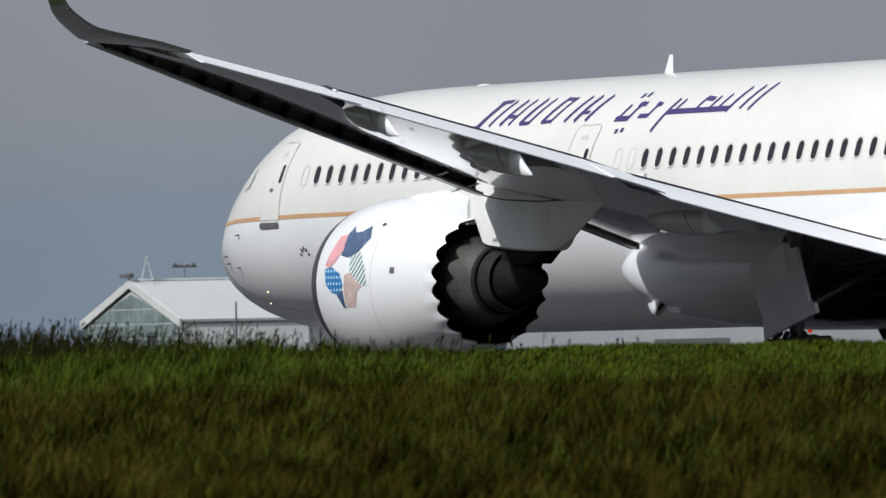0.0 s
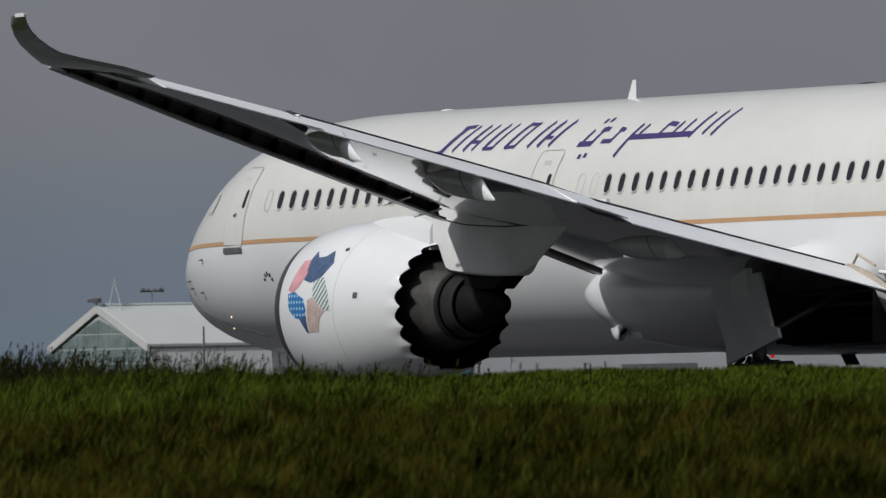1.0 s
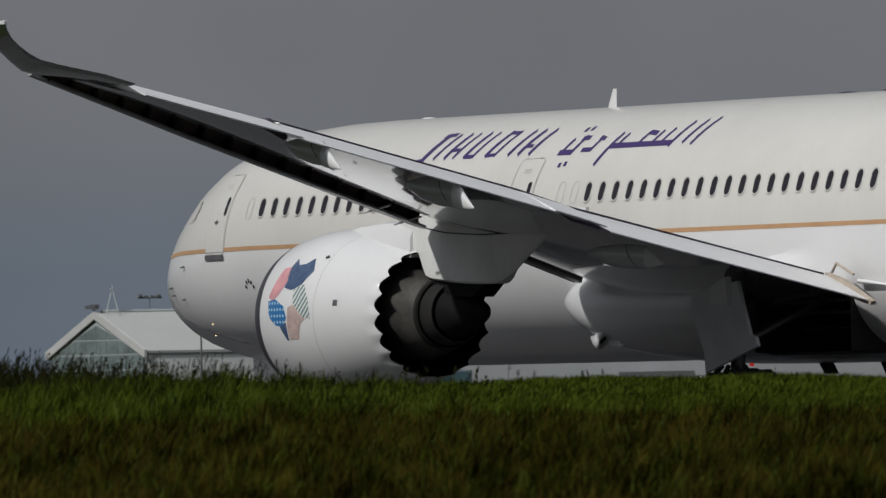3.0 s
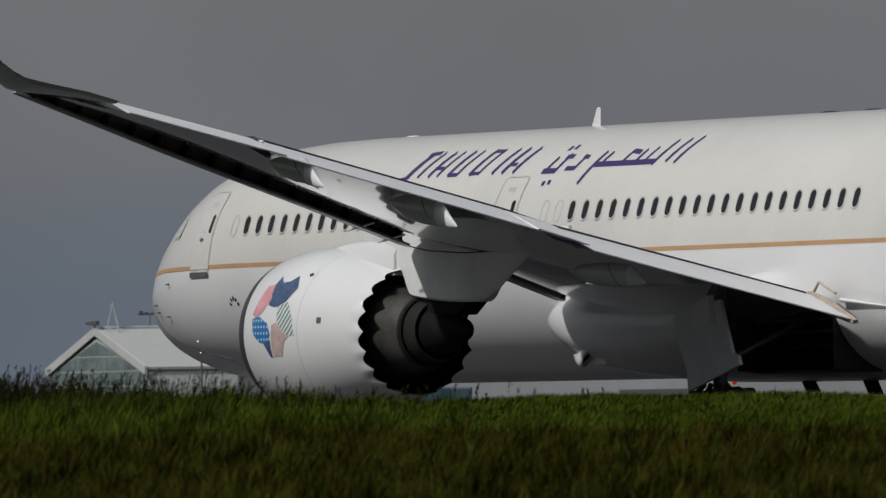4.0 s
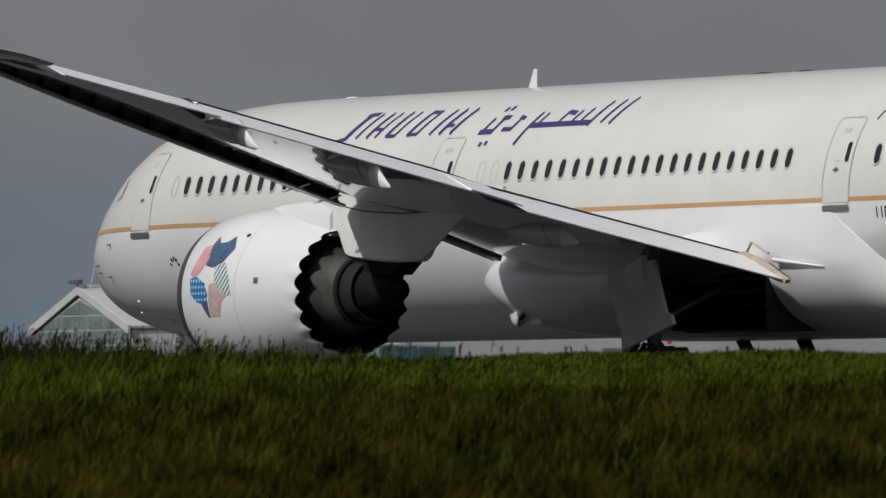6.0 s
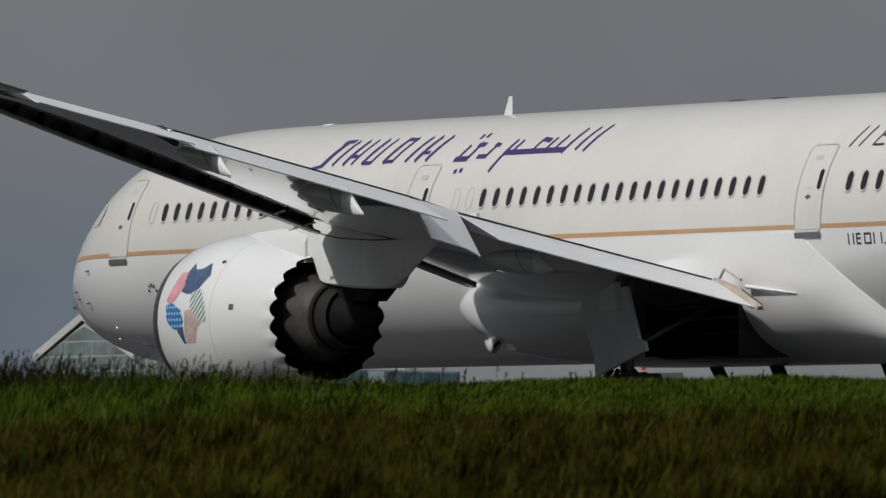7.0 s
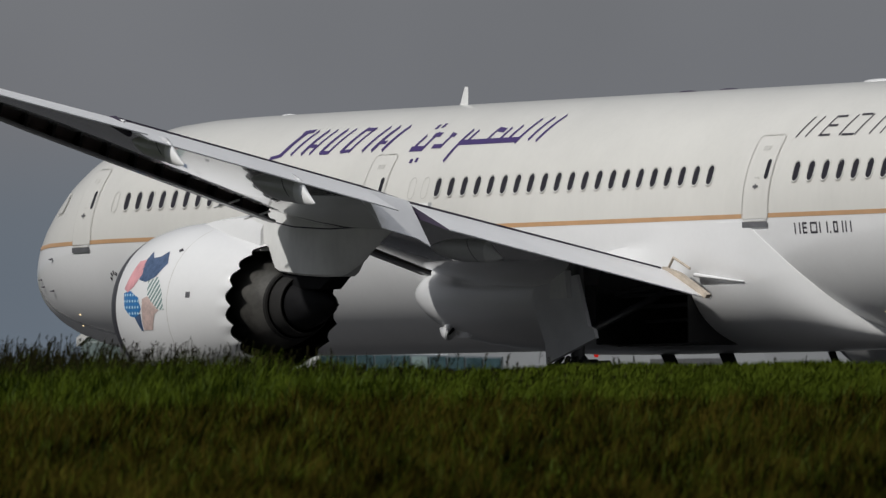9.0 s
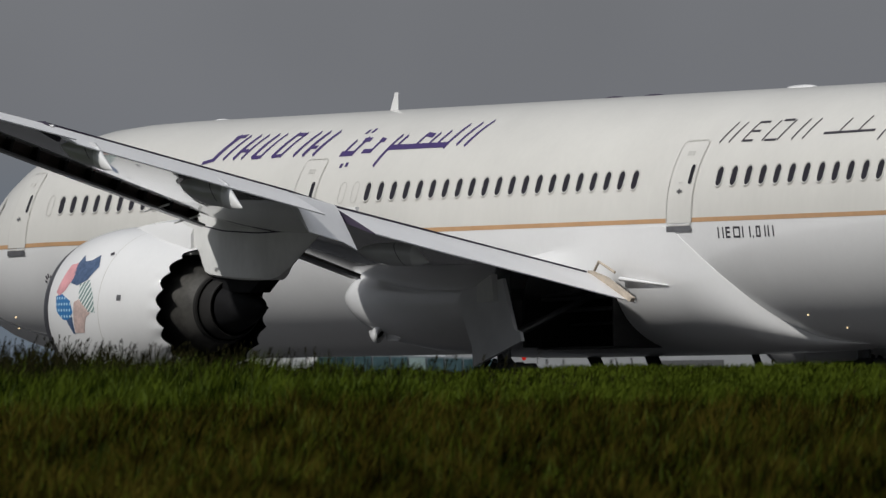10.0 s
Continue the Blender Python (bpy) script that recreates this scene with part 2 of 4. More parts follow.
def stroke(bm, pts, width, off=0.006, taper=None):
    """A painted line on the skin through points (x, z)."""
    fine = []
    for (x0, z0), (x1, z1) in zip(pts, pts[1:]):
        n = max(1, int(math.hypot(x1 - x0, z1 - z0) / 0.15))
        fine += [(x0 + (x1 - x0) * k / n, z0 + (z1 - z0) * k / n) for k in range(n)]
    fine.append(pts[-1])
    rows = []
    for i, (x, z) in enumerate(fine):
        a, b = fine[max(0, i - 1)], fine[min(len(fine) - 1, i + 1)]
        d = Vector((b[0] - a[0], b[1] - a[1])).normalized()
        w = width * (1 if taper is None else taper[0] + (taper[1] - taper[0]) * i / (len(fine) - 1)) / 2
        rows.append([bm.verts.new(skin(x - d.y * w, z + d.x * w, off)), bm.verts.new(skin(x + d.y * w, z - d.x * w, off))])
    for (a, b), (c, d) in zip(rows, rows[1:]):
        bm.faces.new((a, b, d, c))
    return bm


def rounded(x0, x1, z0, z1, r, lean=0.0):
    """A rounded rectangle as a closed list of (x, z)."""
    out = []
    for cx, cz, a0 in ((x1 - r, z1 - r, 0), (x0 + r, z1 - r, 90), (x0 + r, z0 + r, 180), (x1 - r, z0 + r, 270)):
        for k in range(5):
            a = radians(a0 + 22.5 * k)
            out.append((cx + r * math.cos(a), cz + r * math.sin(a)))
    return [(x + lean * (z - z0), z) for x, z in out]


airliner = new("airliner")
tagged(airliner, "white and cream twin-engine airliner with a thin gold stripe taxiing", "airplane")


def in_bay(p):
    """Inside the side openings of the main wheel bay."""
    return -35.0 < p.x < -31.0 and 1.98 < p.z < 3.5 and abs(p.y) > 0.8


def build_fuselage():
    stations = [0.25, 0.28, 0.33, 0.41, 0.5, 0.62, 0.75, 0.9, 1.1, 1.4, 1.8, 2.3, 2.8, 3.4, 4, 4.7, 5.5, 6.5, 7.5, 9, 11] + list(range(13, 48, 2)) + list(range(48, 69, 1))
    rings = []
    for s in stations:
        zm, w, t, b = wide_z(s), half_w(s), top_z(s), low_z(s)
        k = (4.865 - zm) / ((t - zm) if zm < 4.865 else (zm - b))
        cut = math.asin(min(0.97, max(-1, k)))
        quarter = list(np.linspace(-math.pi / 2, cut, 25)) + list(np.linspace(cut, math.pi / 2, 25))[1:]
        angles = quarter + [math.pi - a for a in quarter[-2:0:-1]]
        rings.append([(-s, w * math.cos(a), zm + math.sin(a) * ((t - zm) if math.sin(a) > 0 else (zm - b))) for a in angles])
    bm = loft(rings, index=lambda i, j: 1 if j < 24 or j >= 72 else 0)
    bmesh.ops.delete(bm, geom=[f for f in bm.faces if in_bay(f.calc_center_median())], context="FACES")
    body = part("fuselage", bm, [CREAM, WHITE], airliner, "cream upper and white lower hull")
    # gold stripe along the side
    bm = bmesh.new()
    stroke(bm, [(-1.9, 4.74), (-4, 4.82), (-8, 4.865), (-20, 4.865), (-50, 4.865)], 0.10)
    part("gold_stripe", bm, GOLD, body, "thin gold cheatline")
    return body


fuselage = build_fuselage()


def build_windows():
    """One oval window, set along the cabin side at the frame pitch."""
    bm = bmesh.new()
    out, inn, mid = (rounded(-0.165 + k, 0.165 - k, -0.27 + k, 0.27 - k, 0.15 - k * 0.6) for k in (0, 0.045, 0.022))
    loft([[(x, 0, z) for x, z in out], [(x, 0.018, z) for x, z in mid], [(x, 0.002, z) for x, z in inn]], caps=False, index=lambda i, j: 0, bm=bm)
    f = bm.faces.new([bm.verts.new((x, 0.003, z)) for x, z in inn])
    f.material_index = 1
    lean = math.degrees(math.atan2((WIN_Z - ZC) / 2.97 ** 2, 2.7 / 2.885 ** 2))
    first = part("window", bm, [OUTLINE, GLASS], fuselage)
    slots = list(range(0, 18)) + list(range(25, 46)) + list(range(51, 66))
    for n, k in enumerate(slots):
        ob = first if n == 0 else new("window", first.data)
        ob.parent = fuselage
        x = WIN_X - PITCH * k
        p = skin(x, WIN_Z, 0.002)
        flare = math.degrees(math.atan2(ring_y(x - 0.3, WIN_Z) - ring_y(x + 0.3, WIN_Z), 0.6))
        ob.matrix_basis = pose(*p, lean, 0, flare)
    for x in (WIN_X + PITCH * 1.05, WIN_X - PITCH * 23.0, WIN_X - PITCH * 24.0):
        bm = bmesh.new()
        o = rounded(x - 0.14, x + 0.14, WIN_Z - 0.25, WIN_Z + 0.25, 0.13)
        stroke(bm, o + o[:1], 0.022)
        part("blanked_window", bm, OUTLINE, fuselage, "blanked window outline")


build_windows()


def build_door(x0, x1, z0=4.75, z1=6.68):
    bm = bmesh.new()
    rows = [[skin(x, z, 0.012) for x in np.linspace(x0 + 0.03, x1 - 0.03, 5)] for z in np.linspace(z0 + 0.05, z1 - 0.03, 12)]
    loft(rows, closed=False, bm=bm)
    door = part("door", bm, CREAM, fuselage, "closed cabin door")
    bm = bmesh.new()
    o = rounded(x0, x1, z0, z1, 0.16)
    stroke(bm, o + o[:1], 0.026, 0.016)
    part("door_outline", bm, OUTLINE, door)
    mid = (x0 + x1) / 2
    bm = bmesh.new()
    g = rounded(mid - 0.40, mid - 0.24, 5.68, 6.12, 0.07)
    bm.faces.new([bm.verts.new(skin(x, z, 0.02)) for x, z in g])
    part("door_window", bm, GLASS, door)
    bm = bmesh.new()
    stroke(bm, [(mid + 0.16, 5.52), (mid - 0.06, 5.52)], 0.05, 0.022)
    stroke(bm, [(mid + 0.05, 5.46), (mid + 0.05, 5.58)], 0.05, 0.024)
    part("handle", bm, SILL, door)
    bm = bmesh.new()
    stroke(bm, [(mid + 0.14, 5.72), (mid - 0.02, 5.72)], 0.03, 0.02)
    part("placard", bm, OUTLINE, door)
    bm = bmesh.new()
    stroke(bm, [(mid + 0.16, 6.38), (mid - 0.14, 6.38)], 0.10, 0.018)
    part("placard", bm, OUTLINE, door)
    bm = bmesh.new()
    stroke(bm, [(x1 - 0.02, z0 - 0.08), (x0 + 0.02, z0 - 0.08)], 0.13, 0.03)
    part("door_sill", bm, SILL, door, "dark metal door sill")


for a, b in ((-6.85, -5.78), (-21.35, -20.28), (-38.70, -37.60)):
    build_door(a, b)


def build_lettering():
    """The airline's names as plain leaning bars in their colours."""
    def word(name, bars, material, label):
        for pts, w in bars:
            part(name, stroke(bmesh.new(), pts, w, 0.008), material, fuselage, label)
    lean = 0.62
    def b(x, z0, z1, w=0.10, k=lean):
        return ([(x, z0), (x - (z1 - z0) * k, z1)], w)
    bars = []
    for x, w in ((-15.45, 0.16), (-15.95, 0.10), (-16.45, 0.12), (-16.85, 0.09), (-17.35, 0.12), (-17.75, 0.09), (-18.35, 0.12), (-18.75, 0.09), (-19.4, 0.11), (-19.85, 0.13), (-20.35, 0.12)):
        bars.append(b(x, 6.78, 7.36, w))
    bars = [(p, w * 1.15) for p, w in bars]
    bars += [([(-15.6, 7.33), (-16.1, 7.36)], 0.09), ([(-15.0, 6.72), (-15.5, 6.79)], 0.09), ([(-16.5, 6.98), (-16.9, 6.98)], 0.08),
             ([(-17.4, 6.80), (-17.75, 6.80)], 0.09), ([(-18.4, 6.80), (-18.8, 6.82)], 0.08), ([(-18.7, 7.33), (-19.05, 7.32)], 0.08), ([(-20.0, 6.98), (-20.3, 6.98)], 0.08)]
    word("letter_bar", bars, PURPLE, "purple painted bar")
    bars = [b(-21.75, 6.82, 7.14, 0.10), b(-22.25, 6.82, 7.2, 0.10), ([(-21.6, 6.82), (-22.3, 6.82)], 0.11), ([(-22.3, 7.14), (-22.7, 7.14)], 0.09),
            b(-23.15, 6.84, 7.14, 0.09), ([(-22.7, 6.86), (-23.2, 6.86)], 0.09), ([(-23.2, 7.14), (-23.5, 7.1)], 0.08),
            b(-23.75, 6.48, 7.22, 0.10), ([(-24.0, 6.92), (-27.0, 6.92)], 0.11), b(-24.35, 6.9, 7.2, 0.09), b(-25.35, 6.92, 7.2, 0.09), ([(-25.5, 7.2), (-25.95, 7.16)], 0.09),
            b(-26.0, 6.92, 7.22, 0.09), b(-26.45, 6.92, 7.26, 0.09), b(-26.95, 6.84, 7.4, 0.10), b(-27.55, 6.9, 7.42, 0.10), b(-28.0, 6.86, 7.46, 0.10),
            ([(-22.0, 7.34), (-22.14, 7.34)], 0.09), ([(-22.28, 7.36), (-22.42, 7.36)], 0.09), ([(-21.95, 6.53), (-22.09, 6.53)], 0.09), ([(-22.22, 6.55), (-22.36, 6.55)], 0.09)]
    bars = [([(-24.9 + (x + 25.15) * 0.9, z - 0.04) for x, z in p], w * 1.15) for p, w in bars]
    word("letter_bar", bars, PURPLE, "purple painted bar")
    bars = []
    for x in (-39.1, -39.5, -40.05, -40.9, -41.55, -42.15, -42.6):
        bars.append(b(x, 6.6, 7.05, 0.055))
    bars += [([(-40.1, 6.62), (-40.5, 6.62)], 0.05), ([(-40.25, 6.83), (-40.6, 6.83)], 0.05), ([(-40.35, 7.03), (-40.75, 7.03)], 0.05), ([(-41.0, 6.61), (-41.5, 6.61)], 0.05), ([(-41.3, 7.05), (-41.75, 7.05)], 0.05),
             ([(-43.4, 6.7), (-45.5, 6.72)], 0.055), b(-44.0, 6.7, 7.02, 0.055), b(-44.8, 6.72, 7.05, 0.055), b(-45.8, 6.5, 7.0, 0.055)]
    word("thin_letter_bar", bars, INK, "thin dark painted bar")
    bars = [([(x, 4.43), (x, 4.68)], 0.05) for x in (-39.80, -40.0, -40.14, -40.46, -40.70, -40.84, -41.14, -41.42, -41.56, -41.78, -41.92, -42.12)]
    bars += [([(-40.14, z), (-40.3, z)], 0.045) for z in (4.45, 4.56, 4.66)] + [([(-40.46, z), (-40.7, z)], 0.045) for z in (4.45, 4.66)]
    bars += [([(-41.42, z), (-41.56, z)], 0.045) for z in (4.45, 4.66)] + [([(-41.24, 4.44), (-41.29, 4.44)], 0.05)]
    word("small_letter_bar", bars, INK, "small dark painted bar")


build_lettering()


def build_body_details():
    # blade aerial, bumps and fairings along the crown
    bm = bmesh.new()
    loft([[(-20.25 - c * 0.02, 0.03 * s, 7.85) for c, s in ((0, 0), (8, 1), (20, 0), (8, -1))], [(-20.50 - c * 0.01, 0.015 * s, 8.30) for c, s in ((0, 0), (8, 1), (16, 0), (8, -1))]], bm=bm)
    part("blade_aerial", bm, WHITE, fuselage, "white swept blade aerial")
    for x, l, h, m, nm in ((-12.0, 0.18, 0.03, WHITE, "white crown bump"), (-30.7, 0.34, 0.035, DARK_VIOLET, "dark low crown aerial"), (-32.5, 0.34, 0.035, DARK_VIOLET, "dark low crown aerial"), (-38.9, 0.62, 0.06, WHITE, "white antenna fairing")):
        bm = bmesh.new()
        rings = []
        for k in range(7):
            a = -1 + 2 * k / 6
            w = math.sqrt(max(0.02, 1 - a * a))
            rings.append([(x + a * l, 0.22 * w * math.cos(q), 7.84 + (0.03 + h * w) * max(0, math.sin(q))) for q in np.linspace(0, math.pi, 9)])
        loft(rings, closed=True, bm=bm)
        part("crown_fairing", bm, m, fuselage, nm)
    # keel aerials
    for x, d, l in ((-29.2, 0.32, 0.52), (-31.8, 0.40, 0.55), (-36.5, 0.46, 0.24)):
        bm = slab([(x, 0, 1.95), (x - l, 0, 1.95), (x - l - 0.35, 0, 1.88 - d), (x - 0.35, 0, 1.88 - d)], 0.06, (0, 1, 0))
        part("keel_aerial", bm, NOZZLE, fuselage, "black keel blade aerial")
    # cockpit side pane
    bm = bmesh.new()
    o = [(-4.05, 5.55), (-4.6, 5.58), (-4.72, 5.9), (-4.55, 6.12), (-4.2, 6.1)]
    bm.faces.new([bm.verts.new(skin(x, z, 0.010)) for x, z in o])
    pane = part("cockpit_pane", bm, OUTLINE, fuselage)
    bm = bmesh.new()
    bm.faces.new([bm.verts.new(skin(-4.38 + (x + 4.38) * 0.8, 5.85 + (z - 5.85) * 0.85, 0.02)) for x, z in o])
    part("pane_glass", bm, CREAM, fuselage)
    # probes and small marks by the nose
    for x, z in ((-2.9, 3.98), (-3.04, 3.80), (-3.89, 3.69), (-4.25, 4.48)):
        p = skin(x, z, 0.0)
        bm = bmesh.new()
        rod(bm, p, p + Vector((0, 0.06, -0.01)), 0.03, 0.02, 8)
        rod(bm, p + Vector((-0.05, 0.06, -0.01)), p + Vector((0.07, 0.065, -0.01)), 0.022, 0.012, 8)
        part("air_probe", bm, SILL, fuselage, "small metal air probe")
    for k in range(5):
        bm = bmesh.new()
        a = radians(20 + 35 * k)
        x, z = -7.94 + 0.15 * math.cos(a), 3.86 + 0.17 * math.sin(a)
        stroke(bm, [(x, z), (x + 0.09 * math.cos(a), z + 0.10 * math.sin(a))], 0.07)
        part("static_port", bm, INK, fuselage)
    # bright stroke paints the reflection along the lower nose
    bm = bmesh.new()
    stroke(bm, [(-2.3, 3.75), (-2.63, 3.48), (-3.1, 3.22), (-4.1, 2.95), (-5.2, 2.73), (-6.1, 2.58)], 0.075, 0.010)
    part("nose_reflection", bm, SHEEN, fuselage, "painted reflection line below the nose")
    # beads with own glow: hull lamps aft, painted sun glints at the nose
    for x, z in ((-4.95, 3.07), (-4.5, 2.80), (-42.0, 2.66), (-43.0, 2.36)):
        p = skin(x, z, 0.0)
        bm = bmesh.new()
        bmesh.ops.create_icosphere(bm, subdivisions=2, radius=0.022, matrix=Matrix.Translation(p))
        part("hull_glow_bead", bm, WARM_GLOW, fuselage, "small warm glowing bead on the hull")


build_body_details()


def build_belly():
    """The long fairing where the wings join the body."""
    wid = curve([(22.8, 2.80), (23.3, 3.08), (24, 3.32), (25, 3.55), (26.5, 3.66), (30, 3.66), (33, 3.45), (36, 3.05), (42.6, 2.2)])
    up = curve([(22.8, 3.60), (23.2, 3.98), (23.8, 4.32), (25, 4.52), (31, 4.52), (33, 4.70), (37.6, 4.74), (38.3, 4.38), (39.75, 3.38), (40.85, 2.48), (41.5, 2.12), (42.6, 2.0)])
    lo = curve([(22.8, 3.1), (23.2, 2.66), (24, 2.20), (25, 1.97), (26.3, 1.87), (28, 1.81), (30, 1.80), (36, 1.80), (40, 1.84), (42.6, 1.98)])
    rings = []
    for s in list(np.linspace(22.8, 27, 30)) + list(np.linspace(27.5, 42.6, 45)):
        w, t, b = wid(s), up(s), lo(s)
        zm = b + 0.48 * (t - b)
        lip = 0.004 + 0.016 * min(1.0, max(0.0, (s - 35.5) / 1.5))
        left = []
        for k in range(30):
            z = t + (b - t) * (0.5 - 0.5 * math.cos(math.pi * k / 29))
            bulge = w * max(0.0, 1 - abs((z - zm) / ((t - zm) if z > zm else (zm - b))) ** 2.4) ** 0.42
            f = min(1.0, max(0.0, (s - 31.0) / 3.0))
            wall = (ring_y(-s, t) + lip) * max(0.0, 1 - ((t - z) / (t - b)) ** 3.0) ** 0.42
            bulge += (wall - bulge) * f * f * (3 - 2 * f)
            left.append((max(bulge, ring_y(-s, z) + lip if z > low_z(s) else 0.0), z))
        left[-1] = (0.0, b)
        inner = (max(0.0, ring_y(-s, t) - 0.06), t)
        half = [inner] + left
        rings.append([(-s, y, z) for y, z in half] + [(-s, -y, z) for y, z in half[-2::-1]])
    bm = loft(rings, closed=False)
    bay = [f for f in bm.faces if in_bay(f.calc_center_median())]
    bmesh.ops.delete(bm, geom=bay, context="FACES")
    belly = part("belly_fairing", bm, WHITE, airliner, "smooth white wing-to-body fairing")
    # ram air scoop: a flared door, open aft
    def face_y(d, z):
        m = lo(d) + 0.48 * (up(d) - lo(d))
        return wid(d) * max(0.0, 1 - abs((z - m) / (m - lo(d))) ** 2.4) ** 0.42

    def hoop(x, r, out, flat=0.6):
        x -= 0.35
        return [(x - 0.18 * math.sin(q), face_y(24.95, 2.50) - 0.06 + out + flat * r * math.cos(q), 2.52 + (x + 24.6) * 0.12 + r * math.sin(q)) for q in np.linspace(0, math.tau, 25)[:-1]]
    rings = [hoop(-24.1, 0.03, -0.05), hoop(-24.3, 0.12, 0.02), hoop(-24.55, 0.20, 0.10), hoop(-24.8, 0.25, 0.13), hoop(-24.86, 0.22, 0.13), hoop(-24.84, 0.12, 0.12), hoop(-24.7, 0.10, 0.12)]
    part("air_scoop", loft(rings, caps=False), WHITE, belly, "white flared ram air scoop")
    # black filling stands for the shade inside the scoop
    part("scoop_mouth", loft([hoop(-24.80, 0.11, 0.12), hoop(-24.6, 0.08, 0.1)]), NOZZLE, belly)
    y = face_y(25.4, 2.4)
    bm = slab([(-25.15, y + 0.02, 2.62), (-25.75, y + 0.04, 2.42), (-25.85, y + 0.02, 2.30), (-25.2, y - 0.02, 2.30)], 0.07, (0, 0.7, -0.7))
    part("scoop_flap", bm, WHITE, belly, "small white outlet flap")
    bm = bmesh.new()
    rod(bm, (-26.4, 0, 1.90), (-26.4, 0, 1.77), 0.075, 0.04)
    part("beacon", bm, BEACON, belly, "red anti-collision beacon")


build_belly()


# ---- wing ----
def le_x(y):
    return -24.5 - 0.70 * (y - 3.0)


def te_x(y):
    return -36.95 - 0.25 * (y - 3.6) if y < 11.52 else -38.69 - 0.328 * (y - 10.4)


def hinge_z(y):
    return 3.03 + 0.19 * y - 0.018 * max(0.0, y - 20.5)


flap_chord = curve([(3, 1.72), (11.4, 1.65), (11.7, 1.32), (13.3, 1.30), (21.6, 1.10), (25.2, 0.90), (28, 0.45)])


def section(y, side, x0, x1, z0, z1, up, down, n=12):
    """A closed wing profile from its leading edge to its trailing edge."""
    pts = []
    for k in range(n + 1):
        t = k / n
        t = t * t * (3 - 2 * t) * 0.4 + t * 0.6
        pts.append((x0 + (x1 - x0) * t, side * y, z0 + (z1 - z0) * t + up * 2.6 * math.sqrt(t) * (1 - t)))
    for k in range(n - 1, 0, -1):
        t = k / n
        t = t * t * (3 - 2 * t) * 0.4 + t * 0.6
        pts.append((x0 + (x1 - x0) * t, side * y, z0 + (z1 - z0) * t - down * 2.6 * math.sqrt(t) * (1 - t) - 0.05 * t))
    return pts


def hinge_frame(ya, yb, side, ahead=0.0):
    """The pose of a hinge line from ya to yb: its y axis runs along the hinge, x ahead."""
    a = Vector((te_x(ya) + flap_chord(ya) + ahead, side * ya, hinge_z(ya)))
    b = Vector((te_x(yb) + flap_chord(yb) + ahead, side * yb, hinge_z(yb)))
    ey = (b - a).normalized() * side
    ex = (Vector((1, 0, 0)) - ey * ey.x).normalized()
    ez = ex.cross(ey)
    m = Matrix((ex, ey, ez)).transposed().to_4x4()
    return Matrix.Translation(a if side > 0 else a) @ m, (b - a).length * side


def panel(name, ya, yb, side, droop, parent, thick=0.20, label=""):
    """A flap between two stations, hung from its hinge line and drooped by so many degrees."""
    m, length = hinge_frame(ya, yb, side)
    rings = []
    skew = 0.25 if name == "flaperon" else 0.0
    for f in np.linspace(0, 1, 5):
        y = ya + (yb - ya) * f
        c, th = flap_chord(y), thick * flap_chord(y) / 1.7
        prof = [(0.06, -0.01), (-0.02, 0.02), (-0.35 * c, 0.02), (-0.7 * c, 0.01), (-c, 0.0), (-c, -0.025), (-0.6 * c, -0.55 * th), (-0.25 * c, -th), (0.04, -0.8 * th)]
        rings.append([(px, length * f + skew * side * max(0.0, -px), pz) for px, pz in prof])
    ob = part(name, loft(rings), FLAP_WHITE, parent, label)
    # dark plate over the lit flap end, standing for the shaded gap
    if name == "inboard_flap":
        part("end_gap_plate", loft([[(px, length + side * d, pz) for px, pz in prof] for d in (0.002, 0.03)]), DARK_VIOLET, ob, "dark plate for the shade in the flap gap")
    ob.matrix_basis = m @ pose(0, 0, 0, 0, -droop, 0)
    return ob, m


